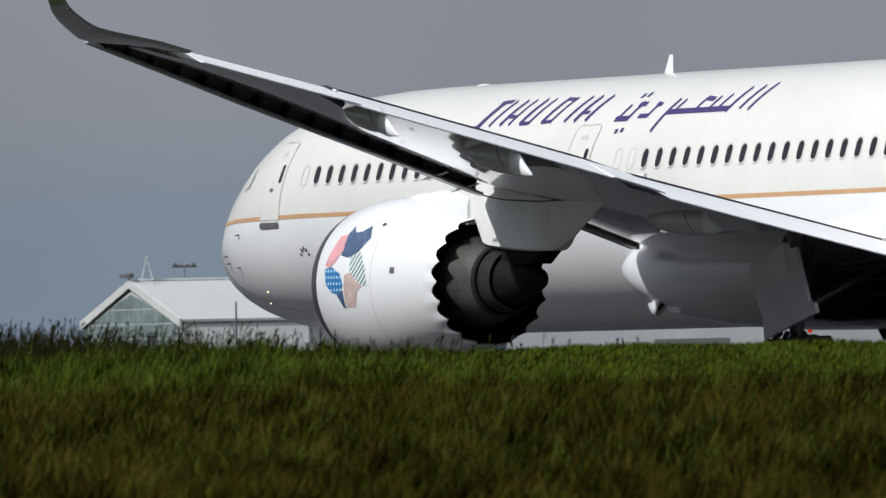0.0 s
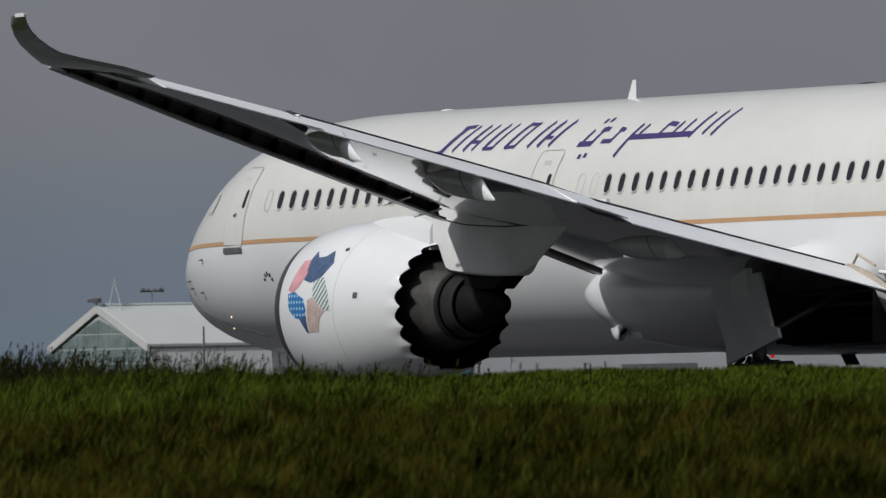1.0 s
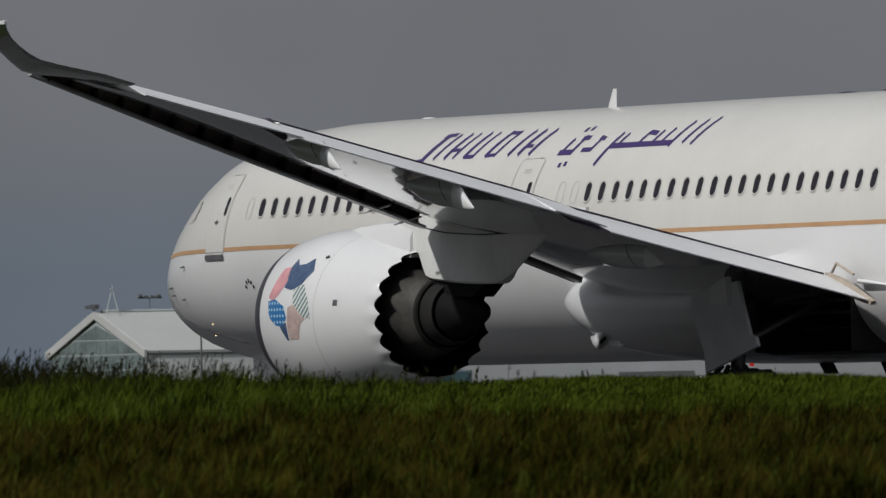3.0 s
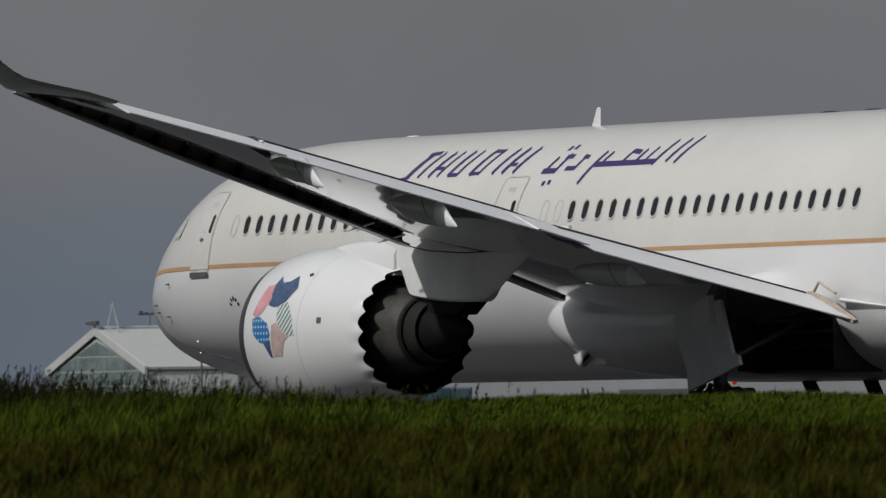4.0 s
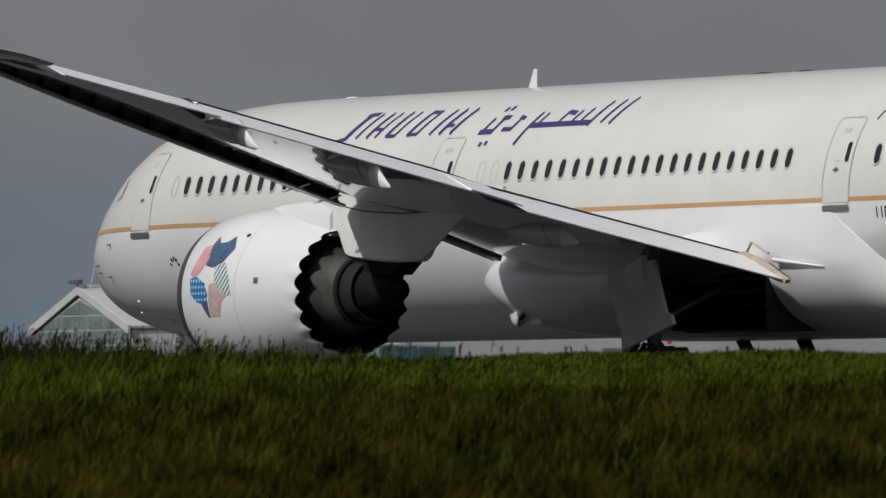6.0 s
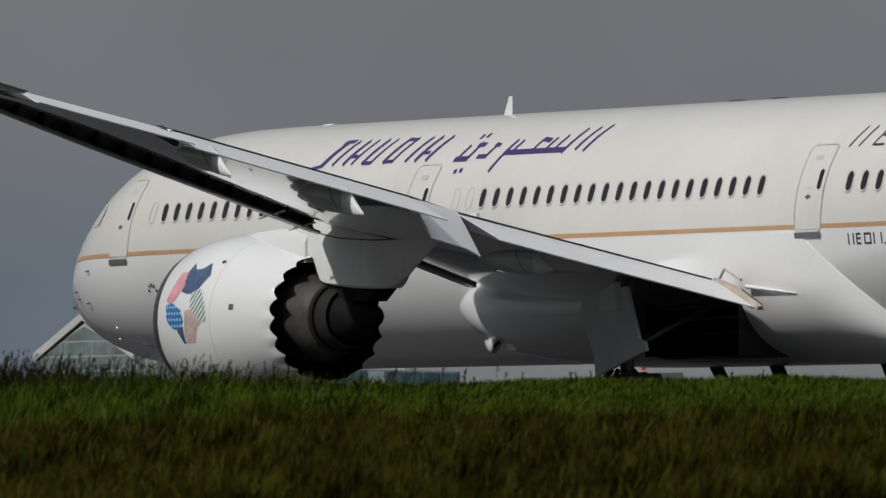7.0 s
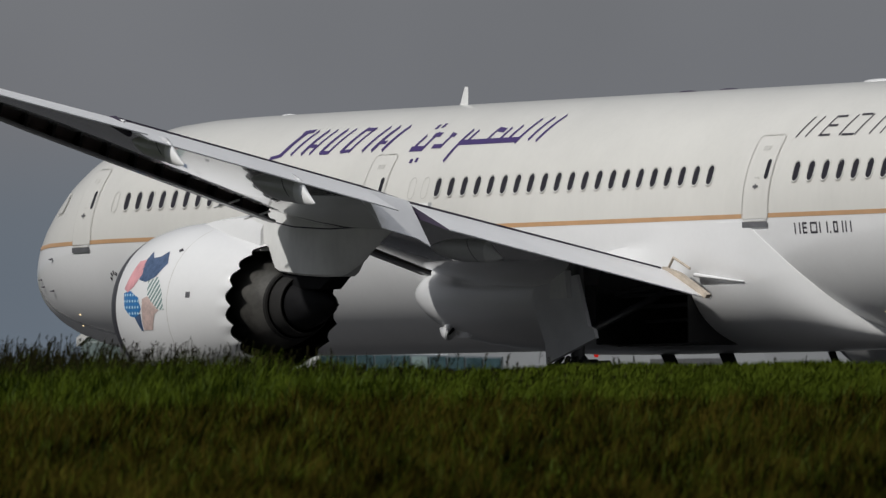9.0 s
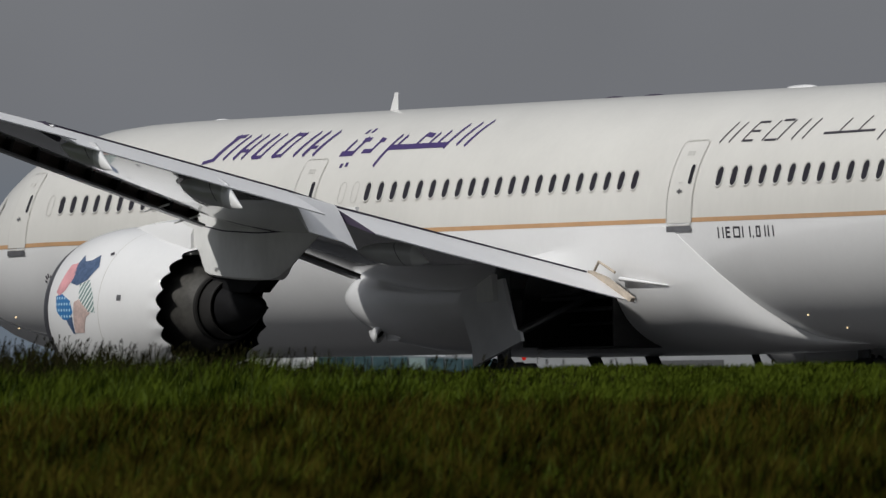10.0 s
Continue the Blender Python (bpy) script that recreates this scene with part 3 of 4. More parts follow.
def build_wing(side):
    name = "wing"
    ys = [2.0, 2.9, 4.5, 6.5, 8.5, 10.4, 11.48, 11.56, 12.5, 13.2, 15, 18, 21, 24, 25.3, 25.34]
    th_u = curve([(2, 0.62), (8, 0.46), (16, 0.26), (27.3, 0.09)])
    th_d = curve([(2, 0.50), (6, 0.42), (10, 0.36), (16, 0.26), (27.3, 0.08)])
    rings = []
    for y in ys:
        rings.append(section(y, side, le_x(y), te_x(y) + (flap_chord(y) + 0.02 if y < 25.32 else 0.0), hinge_z(y) + 0.30, hinge_z(y) - (0 if y < 25.32 else 0.08), th_u(y), th_d(y)))
    # raked tip
    for y, x0, x1, z0, z1 in ((26.2, -41.25, -43.87, 8.00, 7.86), (27.3, -42.75, -44.05, 7.94, 8.04), (27.9, -43.4, -44.28, 7.98, 8.14), (28.5, -44.08, -44.93, 8.12, 8.24), (29.1, -44.80, -45.60, 8.27, 8.38),
                              (29.55, -45.40, -46.15, 8.43, 8.50), (29.85, -45.83, -46.52, 8.62, 8.66), (30.0, -46.14, -46.72, 8.80, 8.82)):
        th = 0.10 * min(1.0, (30.3 - y) / 2.4)
        rings.append(section(y, side, x0, x1, z0, z1, th, th * 0.8))
    wing = part(name, loft(rings), WING_GREY, airliner, "grey swept wing with drooped flaps and slats")
    bm = bmesh.new()
    box(bm, (-46.68, side * 29.97 - 0.03, 8.76), (-46.30, side * 29.97 + 0.04, 8.84))
    part("tip_light", bm, WHITE, wing, "pale wingtip light cover")
    made = {}
    for nm, ya, yb, droop in (("inboard_flap", 3.5, 11.48, 19), ("flaperon", 11.56, 13.12, 17), ("outboard_flap", 13.2, 20.75, 19), ("aileron", 20.85, 25.3, 16)):
        made[nm] = panel(nm, ya, yb, side, droop, wing)
    # dark strips painted in for the shaded gap between spoilers and flaps
    bm = bmesh.new()
    for ya, yb in ((3.6, 11.5), (11.5, 13.15), (13.15, 20.7)):
        p = [Vector((te_x(y) + flap_chord(y) + 0.10, side * y, hinge_z(y) + 0.005)) for y in (ya, yb)]
        loft([[q + Vector((dx, 0, dz)) for dx, dz in ((0.02, 0.06), (-0.12, 0.05), (-0.12, -0.02), (0.02, -0.02))] for q in p], bm=bm)
    part("flap_gap_strip", bm, DARK_VIOLET, wing)
    # bracket at the outer end of the outboard flap
    hx, hz = te_x(20.8) + flap_chord(20.8), hinge_z(20.8)
    bm = bmesh.new()
    rod(bm, (hx + 0.20, side * 20.80, hz - 0.02), (hx - 0.32, side * 20.70, hz - 0.06), 0.035, 0.03, 8)
    part("flap_bracket", bm, WHITE, wing, "small white flap end bracket")
    # dark slab put in for the shaded notch at the flap end
    bm = slab([(hx + 0.25, side * 20.8, hz + 0.06), (hx - 0.05, side * 20.8, hz + 0.06), (hx - 0.75, side * 20.8, hz - 0.32), (hx - 0.70, side * 20.8, hz - 0.40), (hx + 0.2, side * 20.8, hz - 0.12)], 0.09, (0, 1, 0))
    part("flap_notch_plate", bm, DARK_VIOLET, wing)
    # slats, let down ahead of the leading edge
    for ya, yb in ((3.7, 8.9), (10.6, 13.92), (13.94, 17.22), (17.24, 20.52), (20.54, 23.62), (23.64, 26.35)):
        rings = []
        for f in np.linspace(0, 1, 4):
            y = ya + (yb - ya) * f
            c = 0.95 - 0.45 * (y - 3) / 25
            c *= 0.52 + 0.48 * min(1.0, (26.35 - y) / 6.0)
            prof = [(-0.05, 0.12), (0.25 * c, 0.10), (0.62 * c, -0.03), (0.80 * c, -0.22), (0.70 * c, -0.38), (0.45 * c, -0.42), (0.05 * c, -0.40), (0.40 * c, -0.30), (0.50 * c, -0.18), (0.30 * c, -0.02)]
            if y < 9.5:      # the inboard slat has no open cove
                prof[-3:] = [(-0.02 * c, -0.30), (-0.05 * c, -0.18), (-0.06 * c, -0.02)]
            low = 0.02 + 0.17 * (y - 10) / 17 - 0.05 * max(0.0, (y - 20.35) / 6.0)
            rings.append([(le_x(y) + px - 0.15, side * y, hinge_z(y) + (0.30 if y > 9.5 else 0.60) - low + pz * c * (1.1 if y > 9.5 else 1.6)) for px, pz in prof])
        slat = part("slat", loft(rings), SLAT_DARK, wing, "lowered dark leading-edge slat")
        # pale lower lip, and ribs across the cove
        a, b = Vector(rings[0][6]), Vector(rings[-1][6])
        part("slat_lip", loft([[p + Vector((dx, 0, dz)) for dx, dz in ((-0.01, -0.035), (0.16, -0.05), (0.16, 0.0), (-0.01, 0.02))] for p in (a, b)]), SLAT_LIP, slat, "pale grey lower lip")
        if ya > 9.5:
            for f in (0.12, 0.45, 0.78):
                ring = [Vector(p).lerp(Vector(q), f) for p, q in zip(rings[0], rings[-1])]
                back = [ring[6], ring[7], ring[8], ring[9], ring[0] + Vector((-0.02, 0, -0.02)), ring[0] + Vector((0.0, 0, -0.20)), ring[6] + Vector((-0.02, 0, 0.06))]
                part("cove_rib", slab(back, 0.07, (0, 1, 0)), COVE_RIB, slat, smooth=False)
    # actuator rods and grey cove behind the slats
    for y in (11.3, 12.6):
        bm = bmesh.new()
        rod(bm, (le_x(y) - 0.6, side * y, hinge_z(y) - 0.02), (le_x(y) + 0.55, side * y, hinge_z(y) - 0.16), 0.025)
        part("slat_track", bm, WHITE, wing)
    # flap track fairings with pale aft cones
    for y, x_end, z_end, l, r, split in ((19.8, -42.25, 5.95, 2.3, 0.22, 0.72), (15.85, -40.95, 5.14, 2.8, 0.26, 0.75), (9.10, -37.50, 3.97, 3.2, 0.22, 0.80)):
        rings = []
        for t, k, rise in ((0, 0.05, 0.70), (0.08, 0.4, 0.64), (0.25, 0.8, 0.55), (0.5, 1.0, 0.46), (0.65, 1.0, 0.42), (split, 0.90, 0.34)):
            rings.append([(x_end + l * (1 - t), side * y + 0.62 * r * k * math.cos(q), z_end + rise * (0.85 if y > 10 else 0.45) + 1.2 * r * k * math.sin(q)) for q in np.linspace(0, math.tau, 17)[:-1]])
        fair = part("flap_fairing", loft(rings), FAIRING, wing, "canoe-shaped flap track fairing")
        rings = []
        for t, k, rise in ((split, 0.91, 0.34), (0.5 + 0.5 * split, 0.50, 0.15), (1.0, 0.06, 0.0)):
            rings.append([(x_end + l * (1 - t), side * y + 0.62 * r * k * math.cos(q), z_end + rise * (0.85 if y > 10 else 0.45) + 1.2 * r * k * math.sin(q)) for q in np.linspace(0, math.tau, 17)[:-1]])
        bm = bmesh.new()
        t = x_end + l * 0.38
        hoop = [(t + 0.25 * math.sin(q), side * y + 0.64 * r * math.cos(q), z_end + 0.435 * (0.85 if y > 10 else 0.45) + 1.23 * r * math.sin(q)) for q in np.linspace(0, math.tau, 17)[:-1]]
        loft([[Vector(p) + Vector((d, 0, 0)) for p in hoop] for d in (-0.015, 0.015)], caps=False, bm=bm)
        part("fairing_joint", bm, DARK_VIOLET, fair, "dark curved joint")
        part("aft_cone", loft(rings), WHITE, fair, "white aft cone")
    # flap end fitting at the root
    bm = slab([(x, side * 3.42, z) for x, z in ((-35.1, 3.78), (-35.8, 3.62), (-37.0, 3.12), (-36.92, 3.04), (-36.0, 3.24), (-35.1, 3.48))], 0.12, (0, 1, 0))
    part("flap_end_plate", bm, TANNED, wing)
    bm = bmesh.new()
    rod(bm, (-35.6, side * 2.92, 3.58), (-37.50, side * 2.81, 3.40), 0.05, 0.012)
    part("flap_root_spike", bm, FLAP_WHITE, wing, "thin pointed fairing at the flap root")
    bm = bmesh.new()
    rod(bm, (-35.0, side * 3.25, 3.75), (-35.3, side * 3.3, 3.98), 0.03)
    rod(bm, (-35.3, side * 3.3, 3.98), (-36.0, side * 3.3, 3.72), 0.03)
    part("flap_link", bm, TANNED, wing)
    return wing, made


wing_left, panels_left = build_wing(1)
wing_right, panels_right = build_wing(-1)


# ---- engines ----
ENG_Y, ENG_Z = 9.73, 3.05


def lathe(profile, side, n=72, edge=None):
    rings = []
    for x, r in profile:
        rings.append([(x, side * ENG_Y + r * math.cos(q), ENG_Z + r * math.sin(q)) for q in np.linspace(0, math.tau, n + 1)[:-1]])
    return rings


def build_engine(side):
    teeth, n = 20, 240
    rings = lathe([(-24.02, 1.80), (-24.3, 1.85), (-24.8, 1.92), (-25.4, 1.95), (-26.0, 1.93), (-26.8, 1.82), (-27.6, 1.66), (-28.2, 1.54), (-28.45, 1.49)], side, n)
    tip, back = [], []
    for k, q in enumerate(np.linspace(0, math.tau, n + 1)[:-1]):
        c = abs(math.sin(teeth * q / 2))
        x = -28.78 + 0.26 * c
        tip.append((x, side * ENG_Y + 1.435 * math.cos(q), ENG_Z + 1.435 * math.sin(q)))
        back.append((x + 0.015, side * ENG_Y + 1.40 * math.cos(q), ENG_Z + 1.40 * math.sin(q)))
    rings += [tip]
    nacelle = part("engine_nacelle", loft(rings, caps=False), WHITE, airliner, "white engine nacelle with scalloped rear edge")
    rings = [tip, back] + lathe([(-28.2, 1.46), (-27.4, 1.52), (-26.4, 1.52)], side, n)
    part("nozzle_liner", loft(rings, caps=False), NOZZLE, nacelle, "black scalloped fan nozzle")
    rings = lathe([(-24.02, 1.798), (-23.80, 1.752), (-23.6, 1.69), (-23.5, 1.62), (-23.46, 1.55), (-23.5, 1.48), (-23.7, 1.43), (-24.1, 1.40), (-25.0, 1.42)], side)
    part("inlet_lip", loft(rings, caps=False), LIP, nacelle, "bare metal inlet lip")
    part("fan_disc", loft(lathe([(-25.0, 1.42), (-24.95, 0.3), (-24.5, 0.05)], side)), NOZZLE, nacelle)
    # black back wall holds the shade deep in the fan duct
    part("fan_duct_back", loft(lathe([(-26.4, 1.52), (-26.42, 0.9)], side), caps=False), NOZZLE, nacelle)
    # core cowl, nozzle and plug
    core = part("core_cowl", loft(lathe([(-26.4, 1.15), (-27.4, 1.16), (-28.4, 1.03), (-28.9, 0.92), (-29.25, 0.80), (-29.25, 0.76), (-28.9, 0.78)], side), caps=False), CORE, nacelle, "bare metal core cowl")
    part("core_ring", loft(lathe([(-29.18, 0.82), (-29.30, 0.815), (-29.32, 0.77), (-29.2, 0.76)], side), caps=False), PLUG, core)
    part("core_nozzle", loft(lathe([(-29.0, 0.72), (-29.5, 0.72), (-29.75, 0.67), (-29.75, 0.64), (-29.3, 0.65)], side), caps=False), PLUG, core, "dark core nozzle")
    part("exhaust_plug", loft(lathe([(-29.0, 0.62), (-29.6, 0.60), (-30.2, 0.45), (-30.8, 0.24), (-31.1, 0.05)], side)), NOZZLE, core, "exhaust plug, black for the nozzle's shade")
    # pylon
    def slabbed(outline, half, name, material, label=""):
        rings = [[(x, side * ENG_Y + s * half * float(np.interp(-x, [29.5, 35.0], [1.0, 0.12])), z) for x, z in outline] for s in (-1, -0.9, 0.9, 1)]
        mid = Vector((sum(p[0] for p in outline) / len(outline), side * ENG_Y, sum(p[1] for p in outline) / len(outline)))
        for r in (0, 3):
            rings[r] = [tuple(Vector(p) + (Vector((mid.x, p[1], mid.z)) - Vector(p)) * 0.03) for p in rings[r]]
        return part(name, loft(rings), material, airliner, label)
    low = curve([(26.2, 4.85), (28.0, 4.50), (28.75, 4.40), (28.95, 4.1), (29.1, 3.86), (29.4, 3.78), (31.5, 3.66), (31.85, 3.70), (32.2, 3.87), (33.0, 4.30), (34.0, 4.78), (34.7, 4.98), (35.4, 5.10)])
    wide = curve([(26.2, 0.15), (27.4, 0.34), (28.75, 0.44), (30.0, 0.45), (32.0, 0.36), (34.0, 0.18), (35.4, 0.05)])
    rings = []
    for d in np.r_[np.linspace(26.2, 28.7, 8), np.linspace(28.8, 29.5, 8), np.linspace(29.8, 35.4, 32)]:
        b, w = low(d), wide(d)
        t = max(b + 0.04, 5.25 - 0.4 * max(0.0, 29.0 - d) * 0.35)
        e, h = float(np.interp(d, [31.3, 32.3], [1.0, 0.0])), t - b
        half = [(w, t), (w * (0.85 + 0.15 * e), b + 0.5 * h), (w * (0.40 + 0.6 * e), b + min(0.16, 0.14 * h)), (w * (0.16 + 0.80 * e), b + 0.03 * h), (w * (0.05 + 0.75 * e), b)]
        rings.append([(-d, side * ENG_Y + u, z) for u, z in half] + [(-d, side * ENG_Y - u, z) for u, z in half[::-1]])
    part("pylon", loft(rings), PYLON, airliner, "pale grey engine pylon under the wing")
    bm = bmesh.new()
    for u in (-1, 1):
        rings = []
        for d in np.linspace(28.8, 34.6, 24):
            z, y = float(np.interp(d, [28.8, 30.0, 31.5, 33.0, 34.6], [4.99, 4.82, 4.74, 4.76, 4.96])), side * ENG_Y + u * (wide(d) + 0.004)
            rings.append([(-d, y, z - 0.014), (-d, y, z + 0.014), (-d, y - u * 0.05, z + 0.014), (-d, y - u * 0.05, z - 0.014)])
        loft(rings, bm=bm)
    part("pylon_seal", bm, DARK_VIOLET, airliner, "dark seal line on the pylon")
    slabbed([(-28.8, 3.86), (-31.2, 3.74), (-31.45, 3.68), (-30.9, 3.38), (-30.2, 3.40), (-29.0, 3.58)], 0.36, "pylon_heat_shield", NOZZLE, "dark heat shield under the pylon")
    # fairing over the nacelle
    rings = []
    for x, h, w in ((-24.6, 4.80, 0.1), (-25.2, 4.96, 0.45), (-26.2, 5.10, 0.55), (-27.4, 5.16, 0.58), (-28.6, 5.12, 0.52)):
        rings.append([(x, side * ENG_Y + w * c, 4.3 + (h - 4.3) * d) for c, d in ((1, 0), (0.98, 0.55), (0.7, 0.9), (0, 1), (-0.7, 0.9), (-0.98, 0.55), (-1, 0))])
    part("pylon_fairing", loft(rings), WHITE, airliner, "white fairing over the nacelle")
    if side < 0:
        return

    def cowl(x, q, off=0.008):
        r = float(np.interp(-x, [24.0, 24.3, 24.8, 25.4, 26.0, 26.8, 27.6, 28.2], [1.80, 1.85, 1.92, 1.95, 1.93, 1.82, 1.66, 1.54])) + off
        return Vector((x, ENG_Y + r * math.cos(radians(q)), ENG_Z + r * math.sin(radians(q))))

    def patch(name, outline, material, label):
        if "latch" not in name:
            outline = [(-25.36 + (x + 25.16) * 1.12, 38 - (37 - q) * 0.97) for x, q in outline]
        bm = bmesh.new()
        mx, mq = np.mean(outline, 0)
        ring = []
        for (x0, q0), (x1, q1) in zip(outline, outline[1:] + outline[:1]):
            ring += [(x0 + (x1 - x0) * k / 4, q0 + (q1 - q0) * k / 4) for k in range(4)]
        rows = [[bm.verts.new(cowl(mx + (x - mx) * f, mq + (q - mq) * f)) for x, q in ring] for f in (1, 0.66, 0.33)]
        c = bm.verts.new(cowl(mx, mq))
        for i in range(2):
            for j in range(len(ring)):
                k = (j + 1) % len(ring)
                bm.faces.new((rows[i][j], rows[i][k], rows[i + 1][k], rows[i + 1][j]))
        for j in range(len(ring)):
            bm.faces.new((rows[2][j], rows[2][(j + 1) % len(ring)], c))
        part(name, bm, material, nacelle, label)
    patch("cowl_patch", [(-25.00, 34), (-25.08, 41), (-25.28, 35), (-25.52, 36), (-25.74, 41), (-25.92, 31), (-25.70, 20), (-25.35, 16), (-25.05, 18)], NAVY, "navy patterned patch")
    patch("cowl_patch", [(-24.72, 33), (-25.02, 34), (-25.10, 22), (-24.86, 13), (-24.62, 9), (-24.40, 12)], PINK, "pink patch")
    patch("cowl_patch", [(-24.42, 9), (-24.75, 10), (-25.15, 5), (-25.28, -3), (-25.10, -9), (-24.80, -8), (-24.50, -2)], BLUE, "blue dotted patch")
    patch("cowl_patch", [(-25.45, 17), (-25.80, 20), (-26.02, 9), (-26.12, -4), (-25.85, -3), (-25.50, 7)], LEAF, "pale green leaf-patterned patch")
    patch("cowl_patch", [(-25.32, 4), (-25.52, 6), (-25.95, -4), (-25.80, -7), (-25.66, -18), (-25.30, -18), (-25.30, -8)], TAN, "tan patterned patch")
    patch("cowl_patch", [(-24.98, -9), (-25.25, -6), (-25.28, -19), (-25.20, -18)], NAVY, "dark blue patch")
    patch("cowl_latch", [(-27.20, 11.5), (-27.35, 11.5), (-27.35, 7), (-27.20, 7)], SILL, "small metal access latch")
    patch("latch_mark", [(-26.30, 44), (-26.38, 46), (-26.48, 44), (-26.38, 42)], INK, "small dark cowl mark")
    bm = bmesh.new()
    for x in (-26.55,):
        rings = [[cowl(x + d, q, 0.003) for q in np.linspace(-80, 72, 40)] for d in (0, 0.018)]
        loft(rings, closed=False, bm=bm)
    part("cowl_seam", bm, OUTLINE, nacelle)


build_engine(1)
build_engine(-1)


# ---- landing gear ----
def build_main_gear(side):
    y = side * 4.9
    bm = bmesh.new()
    rod(bm, (-33.7, y, 3.9), (-33.7, y, 0.75), 0.19, 0.15)
    rod(bm, (-34.5, y, 0.68), (-32.9, y, 0.68), 0.12)
    gear = part("main_gear", bm, STEEL, airliner, "steel main landing gear leg")
    for x in (-34.43, -32.97):
        for dy in (-0.62, 0.62):
            rings = [[(x + r * math.cos(q), y + dy + d, 0.68 + r * math.sin(q)) for q in np.linspace(0, math.tau, 29)[:-1]] for d, r in ((-0.24, 0.42), (-0.24, 0.58), (-0.17, 0.66), (0, 0.68), (0.17, 0.66), (0.24, 0.58), (0.24, 0.42))]
            part("wheel", loft(rings), RUBBER, gear)
    for dx, z, r in ((-0.85, 1.52, 0.16), (-0.3, 1.56, 0.15), (0.25, 1.50, 0.13), (0.7, 1.52, 0.12)):
        bm = bmesh.new()
        rod(bm, (-33.7 + dx, y - 0.3, z), (-33.7 + dx, y + 0.35, z), r, r * 0.9, 14)
        rod(bm, (-33.7 + dx, y + side * 0.2, z + 0.05), (-33.85 + 0.6 * dx, y + side * 0.25, 1.75), 0.06)
        part("brake_unit", bm, RUBBER, gear, "dark brake and hose cluster")
    yd = side * 5.45
    out = [(-32.69, 3.19), (-32.84, 3.37), (-34.66, 3.62), (-35.16, 2.44), (-35.39, 2.38), (-35.47, 2.18), (-33.29, 1.61), (-33.26, 2.06), (-32.91, 2.69)]
    door = part("gear_door", slab([(x, yd, z) for x, z in out], 0.09, (0, 1, 0)), DOOR_GREY, airliner, "grey open main gear door")
    out = [(-33.75, 3.50), (-34.37, 3.72), (-34.46, 3.10), (-33.71, 3.09)]
    part("door_plate", slab([(x, yd + side * 0.09, z) for x, z in out], 0.16, (0, 1, 0)), PYLON, door, "pale hinge plate")


build_main_gear(1)
build_main_gear(-1)


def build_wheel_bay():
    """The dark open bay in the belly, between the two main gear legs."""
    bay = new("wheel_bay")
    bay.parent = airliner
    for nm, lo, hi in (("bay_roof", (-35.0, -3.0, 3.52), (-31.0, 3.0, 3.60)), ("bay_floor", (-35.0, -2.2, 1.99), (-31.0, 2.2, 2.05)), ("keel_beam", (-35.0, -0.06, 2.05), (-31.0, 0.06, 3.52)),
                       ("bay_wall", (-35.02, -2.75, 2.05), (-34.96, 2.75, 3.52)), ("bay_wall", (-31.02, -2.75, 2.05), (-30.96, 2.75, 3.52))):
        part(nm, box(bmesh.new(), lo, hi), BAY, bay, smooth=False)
    for s in (-1, 1):
        for x in (-31.9, -32.9, -33.9):
            bm = bmesh.new()
            box(bm, (x - 0.05, min(s * 0.06, s * 2.3), 3.36), (x + 0.05, max(s * 0.06, s * 2.3), 3.52))
            part("bay_frame", bm, STEEL, bay)
        for z, y, r in ((2.95, 1.9, 0.05), (2.62, 1.5, 0.035), (3.2, 2.3, 0.04)):
            bm = bmesh.new()
            rod(bm, (-34.9, s * y, z), (-31.1, s * y, z - 0.06), r, n=8)
            part("bay_pipe", bm, STEEL, bay)
        bm = bmesh.new()
        rod(bm, (-33.6, s * 4.85, 2.2), (-33.4, s * 2.4, 3.2), 0.09, 0.08)
        part("side_brace", bm, STEEL, bay, "steel gear side brace")


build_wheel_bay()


def build_nose_gear():
    bm = bmesh.new()
    rod(bm, (-5.6, 0, 2.3), (-5.6, 0, 0.55), 0.13, 0.10)
    rod(bm, (-5.6, 0, 1.0), (-4.4, 0, 2.2), 0.07)
    gear = part("nose_gear", bm, STEEL, airliner, "steel nose landing gear leg")
    for dy in (-0.32, 0.32):
        rings = [[(-5.6 + r * math.cos(q), dy + d, 0.51 + r * math.sin(q)) for q in np.linspace(0, math.tau, 29)[:-1]] for d, r in ((-0.17, 0.3), (-0.17, 0.44), (-0.1, 0.5), (0.1, 0.5), (0.17, 0.44), (0.17, 0.3))]
        part("wheel", loft(rings), RUBBER, gear)
    for s in (-1, 1):
        part("nose_gear_door", slab([(-4.3, s * 0.62, 2.25), (-6.2, s * 0.62, 2.1), (-6.1, s * 0.75, 1.4), (-4.6, s * 0.75, 1.5)], 0.05, (0, 1, 0)), WHITE, airliner, "open white nose gear door")


build_nose_gear()


def build_tail():
    prof = [(0, 0), (0.05, 0.045), (0.3, 0.07), (0.7, 0.04), (1, 0), (0.7, -0.04), (0.3, -0.07), (0.05, -0.045)]
    fin = [[(x0 - c * t, c * w, z) for t, w in prof] for z, x0, c in ((7.2, -54.5, 9.0), (12, -59.5, 6.2), (17.0, -64.6, 3.4))]
    part("tail_fin", loft(fin), CREAM, airliner)
    for s in (-1, 1):
        st = [[(x0 - c * t, s * y, 6.2 + y * 0.12 + c * w) for t, w in prof] for y, x0, c in ((0.6, -58.5, 6.0), (9.8, -65.0, 2.2))]
        part("stabiliser", loft(st), WING_GREY, airliner)


build_tail()


